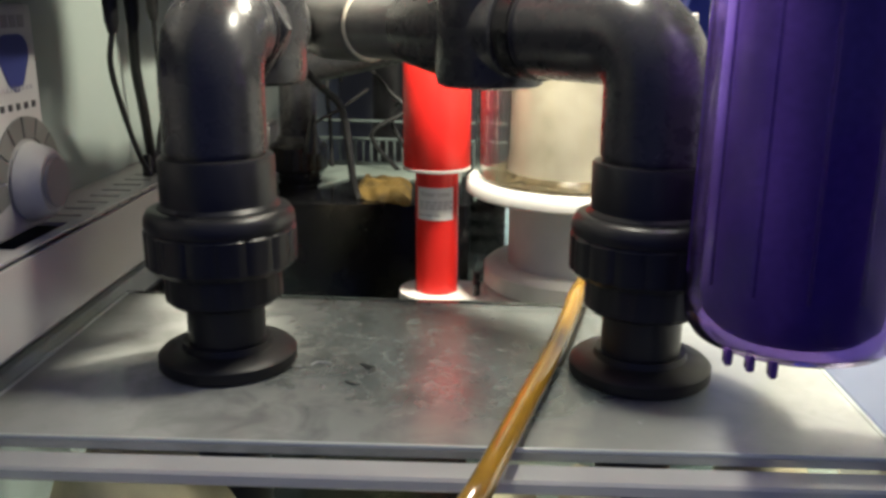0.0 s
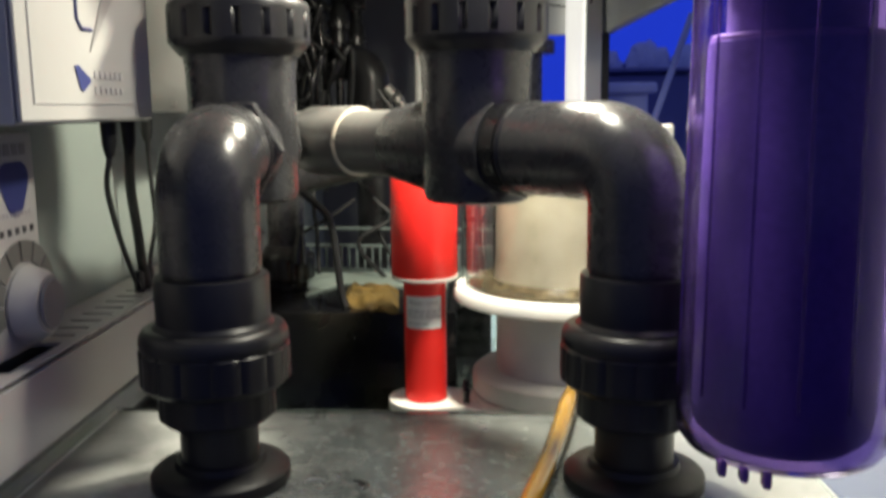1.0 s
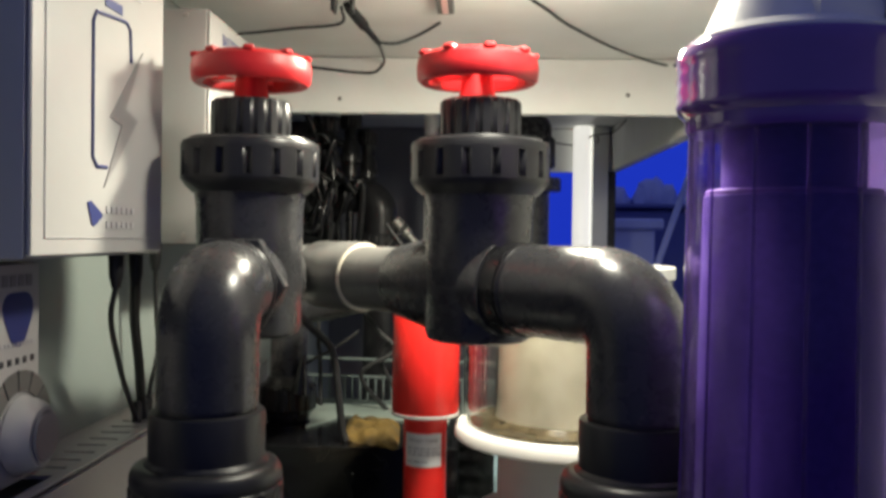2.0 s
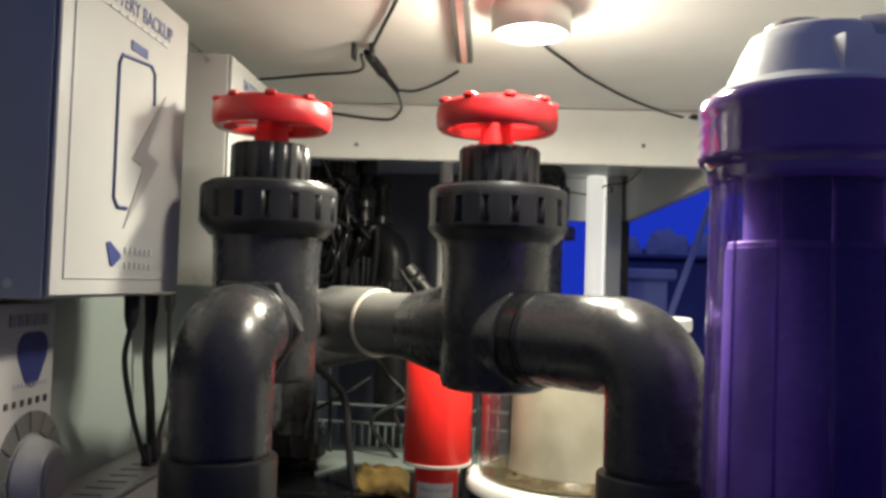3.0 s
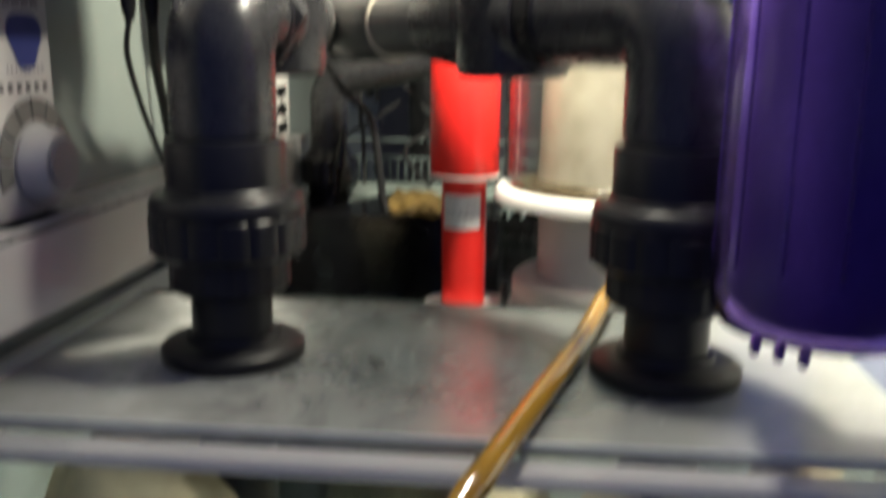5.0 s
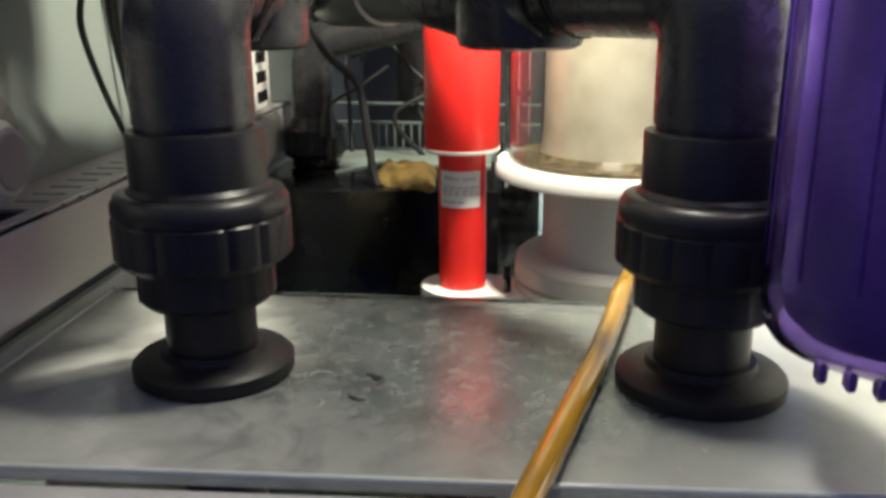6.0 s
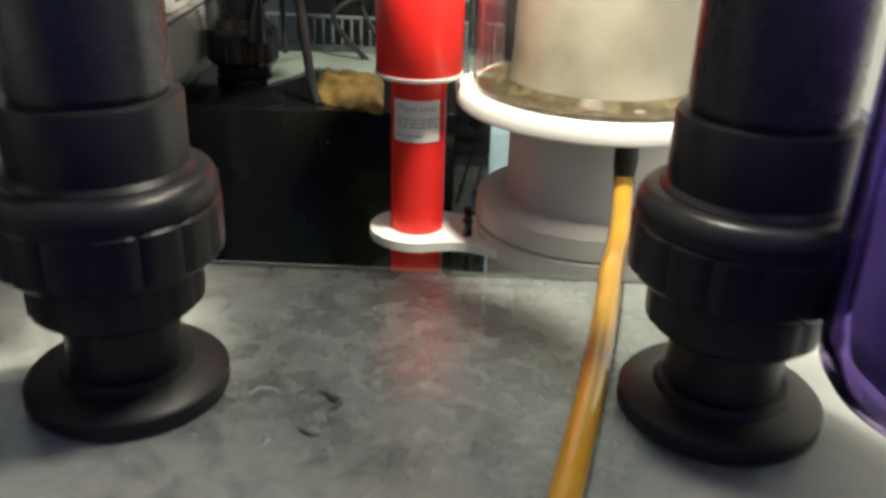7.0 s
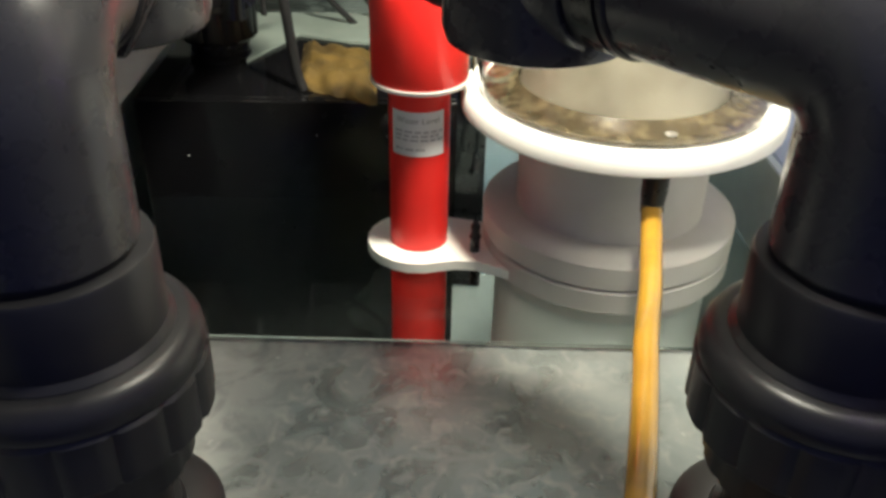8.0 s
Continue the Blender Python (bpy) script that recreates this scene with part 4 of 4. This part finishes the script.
wall_cable(0.0021, (0.06, -0.05, 0.6265), (0.06, -0.0505, 0.606), (0.055, -0.046, 0.5823), (0.045, -0.007, 0.5448), (0.036, 0.036, 0.51), (0.031, 0.066, 0.4865))
wall_cable(0.004, (0.06, -0.0135, 0.6265), (0.059, -0.012, 0.606), (0.05, 0.01, 0.5774), (0.042, 0.04, 0.54), (0.034, 0.066, 0.51), (0.031, 0.08, 0.4865))
wall_cable(0.002, (0.03, 0.108, 0.6325), (0.03, 0.1085, 0.607), (0.03, 0.112, 0.57), (0.03, 0.1155, 0.538), (0.03, 0.098, 0.508), (0.03, 0.0925, 0.4865))


def socket_box():
    s = thing("power_socket", R(0.02, 0.355, 0.487), "white socket box with three dark sockets on the cable duct", "socket")
    part("case", block(-0.0028, 0.044, 0.322, 0.39, 0.487, 0.562, CAB, 0.003, seg=2), WHITE, s)
    for k in range(3):
        part("socket_hole", block(0.0437, 0.0445, 0.34, 0.375, 0.4945 + 0.0205 * k, 0.506 + 0.0205 * k, CAB, 0), BLACK, s, smooth=0)


socket_box()


# ---------------------------------------------------------------- lamp, strip and wires under the top
def puck(at):
    s = thing("puck_lamp", (at[0], at[1], 0.882), "lit round puck lamp with a silver rim under the cabinet top", "lamp", "puck lamps")
    m = Matrix.Translation((at[0], at[1], 0))
    part("rim", lathe([(0.03, 0.8575), (0.0335, 0.8575), (0.034, 0.859), (0.034, 0.8815), (0.03, 0.8815), (0.03, 0.8575)], m, 56, close=False), SILVER, s)
    part("lens", lathe([(0, 0.859), (0.0295, 0.859), (0.0295, 0.8815), (0, 0.8815)], m, 48), LENS, s, "glowing frosted lens")


puck(PUCK)
# fixture for the added lamp, out of view
puck(ADDED_TWIN)


def led_strip():
    s = thing("led_strip", R(0.2795, 0.1, 0.882), "thin LED strip in a dark channel under the cabinet top", "light strip")
    m = CAB @ pose(0.2795, 0.25, -0.018)
    part("channel", block(-0.0085, 0.0085, -0.36, 0.0, 0.8915, 0.8995, m, 0.001), STEEL, s, smooth=0)
    for k in range(40):
        part("led_chip", block(-0.003, 0.003, -0.355 + 0.0088 * k, -0.3505 + 0.0088 * k, 0.89, 0.8913, m, 0), LED_CHIP, s, smooth=0)


led_strip()


def wires():
    s = thing("connector_cable", R(0.18, 0.22, 0.88), "black wire with a plug connector under the cabinet top", "cable")

    def line(points, r, parent):
        part("wire", sweep(spline([R(*p) for p in points], 8), r, 8), RUBBER, parent, smooth=60)

    line(((0.237, 0.0, 0.8795), (0.2276, 0.0585, 0.8788), (0.2065, 0.14, 0.8788), (0.1816, 0.229, 0.8758)), 0.0019, s)
    a, b = R(0.18, 0.2185, 0.876), R(0.2057, 0.2965, 0.853)
    part("connector", lathe([(0, 0), (0.003, 0), (0.0052, 0.01), (0.0058, 0.043), (0.0037, 0.051), (0.003, 0.084), (0, 0.084)], axis_to(a, b), 16), RUBBER, s)
    line(((0.2045, 0.295, 0.854), (0.2235, 0.3235, 0.86), (0.2497, 0.325, 0.871), (0.271, 0.305, 0.8785)), 0.0016, s)
    line(((0.205, 0.2965, 0.853), (0.196, 0.42, 0.868), (0.189, 0.498, 0.872), (0.1765, 0.504, 0.861), (0.155, 0.504, 0.8605), (0.1345, 0.504, 0.8623), (0.0961, 0.504, 0.8668), (0.05, 0.504, 0.872), (0.0, 0.503, 0.876)), 0.0018, s)
    line(((0.174, 0.23, 0.8755), (0.161, 0.305, 0.877), (0.105, 0.327, 0.8765), (0.0463, 0.354, 0.877), (-0.0015, 0.37, 0.877)), 0.0017, s)
    for off in (-0.009, 0.009):
        part("clip", block(0.178 + off - 0.002, 0.178 + off + 0.002, 0.205, 0.222, 0.866, 0.8815, CAB, 0.001), BLACK, s)
    t = thing("lamp_cable", R(0.38, 0.25, 0.88), "black lamp wire running along the beam", "cable")
    line(((0.35, 0.12, 0.877), (0.358, 0.19, 0.8785), (0.3857, 0.254, 0.8785), (0.4128, 0.308, 0.8765), (0.4818, 0.42, 0.875), (0.5546, 0.504, 0.8735), (0.5782, 0.504, 0.8728), (0.595, 0.504, 0.8725)), 0.0016, t)
    part("plug", lathe([(0, 0), (0.0035, 0), (0.0035, 0.012), (0, 0.012)], axis_to(R(0.572, 0.504, 0.873), R(0.585, 0.504, 0.8725)), 12), RUBBER, t)


wires()


# ---------------------------------------------------------------- behind the beam
def back_pipe(x, y):
    s = thing("back_union_pipe", (x, y, 0.001), "grey PVC pipe with a ribbed union behind the gate valve", "pipe")
    m = Matrix.Translation((x, y, 0))
    part("tube", lathe([(0, 0.001), (0.037, 0.001), (0.037, 0.753), (0, 0.753)], m, 36), PVC, s)
    part("nut", ribbed(0.046, 0.753, 0.801, 20, 0.002, m, 0.003), PVC, s)
    part("cap", lathe([(0, 0.801), (0.04, 0.801), (0.04, 0.82), (0.033, 0.832), (0, 0.835)], m, 40), PVC, s)
    part("clamp", ribbed(0.056, 0.717, 0.738, 16, 0.0015, m), PVC, s)


back_pipe(*R(0.3905, 0.729)[:2])


def return_elbow():
    s = thing("return_elbow", R(0.163, 0.733, 0.001), "dark grey PVC elbow pipe among black cables", "pipe")
    part("tube", sweep(bend(R(0.163, 0.733, 0.001), R(0.163, 0.733, 0.708), R(0.068, 0.766, 0.708), 0.03, 10), 0.027, 30), PVC_DARK, s, smooth=50)
    part("nut", ribbed(0.034, 0.623, 0.647, 18, 0.0015, Matrix.Translation(R(0.163, 0.733, 0))), PVC_DARK, s)
    part("brass_tail", lathe([(0, 0), (0.009, 0), (0.009, 0.03), (0.006, 0.032), (0.006, 0.06), (0, 0.06)], axis_to(R(0.188, 0.722, 0.668), R(0.226, 0.711, 0.628)), 18), SILVER, s, "silvery hose tail")


return_elbow()


def probe_stack(x, y, z0, r):
    at = R(x, y, z0)
    s = thing("probe_holder", at, "black stacked probe holder with ribbed caps", "probe holder", "probe holders behind the beam")
    m = Matrix.Translation((at.x, at.y, 0))
    part("body", lathe([(0, z0), (r, z0), (r, z0 + 0.05), (r * 0.75, z0 + 0.055), (r * 0.75, z0 + 0.075), (0, z0 + 0.075)], m, 28), BLACK, s)
    part("cap", ribbed(r * 1.15, z0 + 0.075, z0 + 0.1, 14, 0.0012, m), PVC_DARK, s)
    part("collar", ribbed(r * 1.2, z0 + 0.02, z0 + 0.035, 14, 0.0012, m), BLACK, s)
    part("stalk", lathe([(0, 0.6), (r * 0.45, 0.6), (r * 0.45, z0), (0, z0)], m, 16), BLACK, s)


probe_stack(0.077, 0.716, 0.729, 0.02)
probe_stack(0.112, 0.745, 0.739, 0.015)
probe_stack(0.038, 0.707, 0.7185, 0.022)
probe_stack(0.136, 0.7745, 0.716, 0.014)

random.seed(11)
for k in range(20):
    cx, cy, cz = R(random.uniform(0.03, 0.1), random.uniform(0.637, 0.705), random.uniform(0.67, 0.777))
    pts = []
    for q in range(6):
        a = 1.25 * q + random.uniform(0, 0.5)
        rr = random.uniform(0.02, 0.05)
        pts.append((cx + rr * math.cos(a), cy + random.uniform(-0.02, 0.02), cz + rr * 1.2 * math.sin(a)))
    pts.append((cx + random.uniform(-0.04, 0.03), cy + 0.03, random.uniform(0.5, 0.6)))
    single("loose_cable", sweep(spline(pts, 8), random.choice((0.0035, 0.005, 0.0065)), 10), GLOSS_BLACK, "looped black cable behind the beam", "cable", "tangled cables behind the beam", smooth=60)

single("probe_cable", sweep(spline([(-0.235, 0.97, 0.6), (-0.22, 0.995, 0.5512), (-0.1892, 1.0, 0.5201), (-0.182, 1.0, 0.499), (-0.1791, 1.0, 0.479), (-0.1765, 1.0, 0.455), (-0.173, 1.0, 0.4272), (-0.168, 0.9985, 0.4122)], 8), 0.0042, 10), RUBBER,
       "thick black cable running down onto the chamber", "cable", smooth=60)
random.seed(23)
for k in range(4):
    x0, y0 = random.uniform(-0.27, -0.1), random.uniform(1.17, 1.26)
    pts = [(x0, y0, 0.66)]
    for q in range(5):
        pts.append((x0 + random.uniform(-0.05, 0.05), y0 + random.uniform(-0.02, 0.02), 0.62 - 0.035 * q + random.uniform(-0.03, 0.02)))
    pts.append((x0 + random.uniform(-0.03, 0.03), y0, 0.4015))
    single("loose_cable", sweep(spline(pts, 8), random.choice((0.003, 0.004, 0.0045)), 10), RUBBER, "black cable hanging down behind the manifold", "cable", "cables behind the manifold", smooth=60)
single("probe_cable", sweep(spline([(-0.2358, 1.05, 0.4875), (-0.22, 1.05, 0.498), (-0.2005, 1.05, 0.508), (-0.17, 1.06, 0.53)], 6), 0.002, 8), RUBBER, "thin black cable beside the chamber", "cable", smooth=60)

single("tube_lamp", solid(0.0191, 0.001, 0.881, Matrix.Translation(R(0.5386, 1.225, 0)), 0.002, 36), TUBE, "lit white upright lamp tube beside the corner post", "lamp")
single("white_pipe", pipe(0.008, 0.011, 0.001, 0.881, Matrix.Translation(R(0.2387, 0.782, 0)), 0.001, 30), WHITE, "thin white upright pipe", "pipe")
pts = spline([R(*p) for p in ((0.48, 1.246, 0.85), (0.53, 1.247, 0.846), (0.552, 1.205, 0.86), (0.533, 1.246, 0.831), (0.54, 1.246, 0.86), (0.57, 1.205, 0.855), (0.545, 1.246, 0.82), (0.535, 1.246, 0.85), (0.56, 1.205, 0.862), (0.596, 1.18, 0.866), (0.598, 1.03, 0.872))], 8)
single("loose_wire", sweep(pts, 0.0014, 6), RUBBER, "thin tangled black wire under the back rail", "wire", smooth=60)


# ---------------------------------------------------------------- the blue-lit room outside the open side
def room():
    # plain sheet that emits blue, in place of the aquarium light out there
    single("backdrop", block(-0.8, 3.2, 4.4, 4.42, -0.5, 2.4, b=0), BLUE_GLOW, "backdrop plane glowing blue in place of the room's aquarium light", "backdrop", kind="structure", smooth=0)
    single("ground", block(-6, 6, -6, 6, -0.62, -0.6, b=0), ROOM_DARK, "dark room floor", "floor", kind="structure", smooth=0)
    c = thing("cabinet_plinth", (0.0, 0.9, -0.6), "dark plinth under the sump cabinet", "plinth")
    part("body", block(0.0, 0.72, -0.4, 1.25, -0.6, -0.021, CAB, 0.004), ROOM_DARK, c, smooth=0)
    s = thing("room_tank", (0.75, 3.4, -0.6), "aquarium on a dark stand across the room, coloured for blue light", "aquarium")
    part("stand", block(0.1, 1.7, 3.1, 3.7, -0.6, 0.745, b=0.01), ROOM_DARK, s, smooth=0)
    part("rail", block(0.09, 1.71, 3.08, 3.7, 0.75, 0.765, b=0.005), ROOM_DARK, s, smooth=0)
    for k in range(9):
        x = 0.2 + 0.16 * k
        h = 0.05 + 0.05 * random.random()
        bm = bmesh.new()
        bmesh.ops.create_icosphere(bm, subdivisions=3, radius=1.0)
        for v in bm.verts:
            q = v.co.normalized()
            v.co = Vector((x, 3.4, 0.765)) + Vector((q.x * 0.08, q.y * 0.08, abs(q.z) * h)) * (1 + 0.4 * noise.noise(q * 2 + Vector((k, 0, 0))))
        part("reef_rock", bm, ROOM_PALE, s, smooth=60)
    p = thing("side_table", (0.27, 2.65, -0.6), "pale side table with blue light put into its colour", "table")
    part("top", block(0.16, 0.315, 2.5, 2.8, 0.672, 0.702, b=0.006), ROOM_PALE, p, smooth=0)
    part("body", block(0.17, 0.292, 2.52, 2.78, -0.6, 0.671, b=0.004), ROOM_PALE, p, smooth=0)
    single("blue_stick", sweep([(0.0, 2.1, -0.6), (0.287, 2.3, 0.5994), (0.375, 2.32, 0.86)], 0.009, 8), ROOM_PALE, "thin leaning stick with blue light put into its colour", "stick")


room()
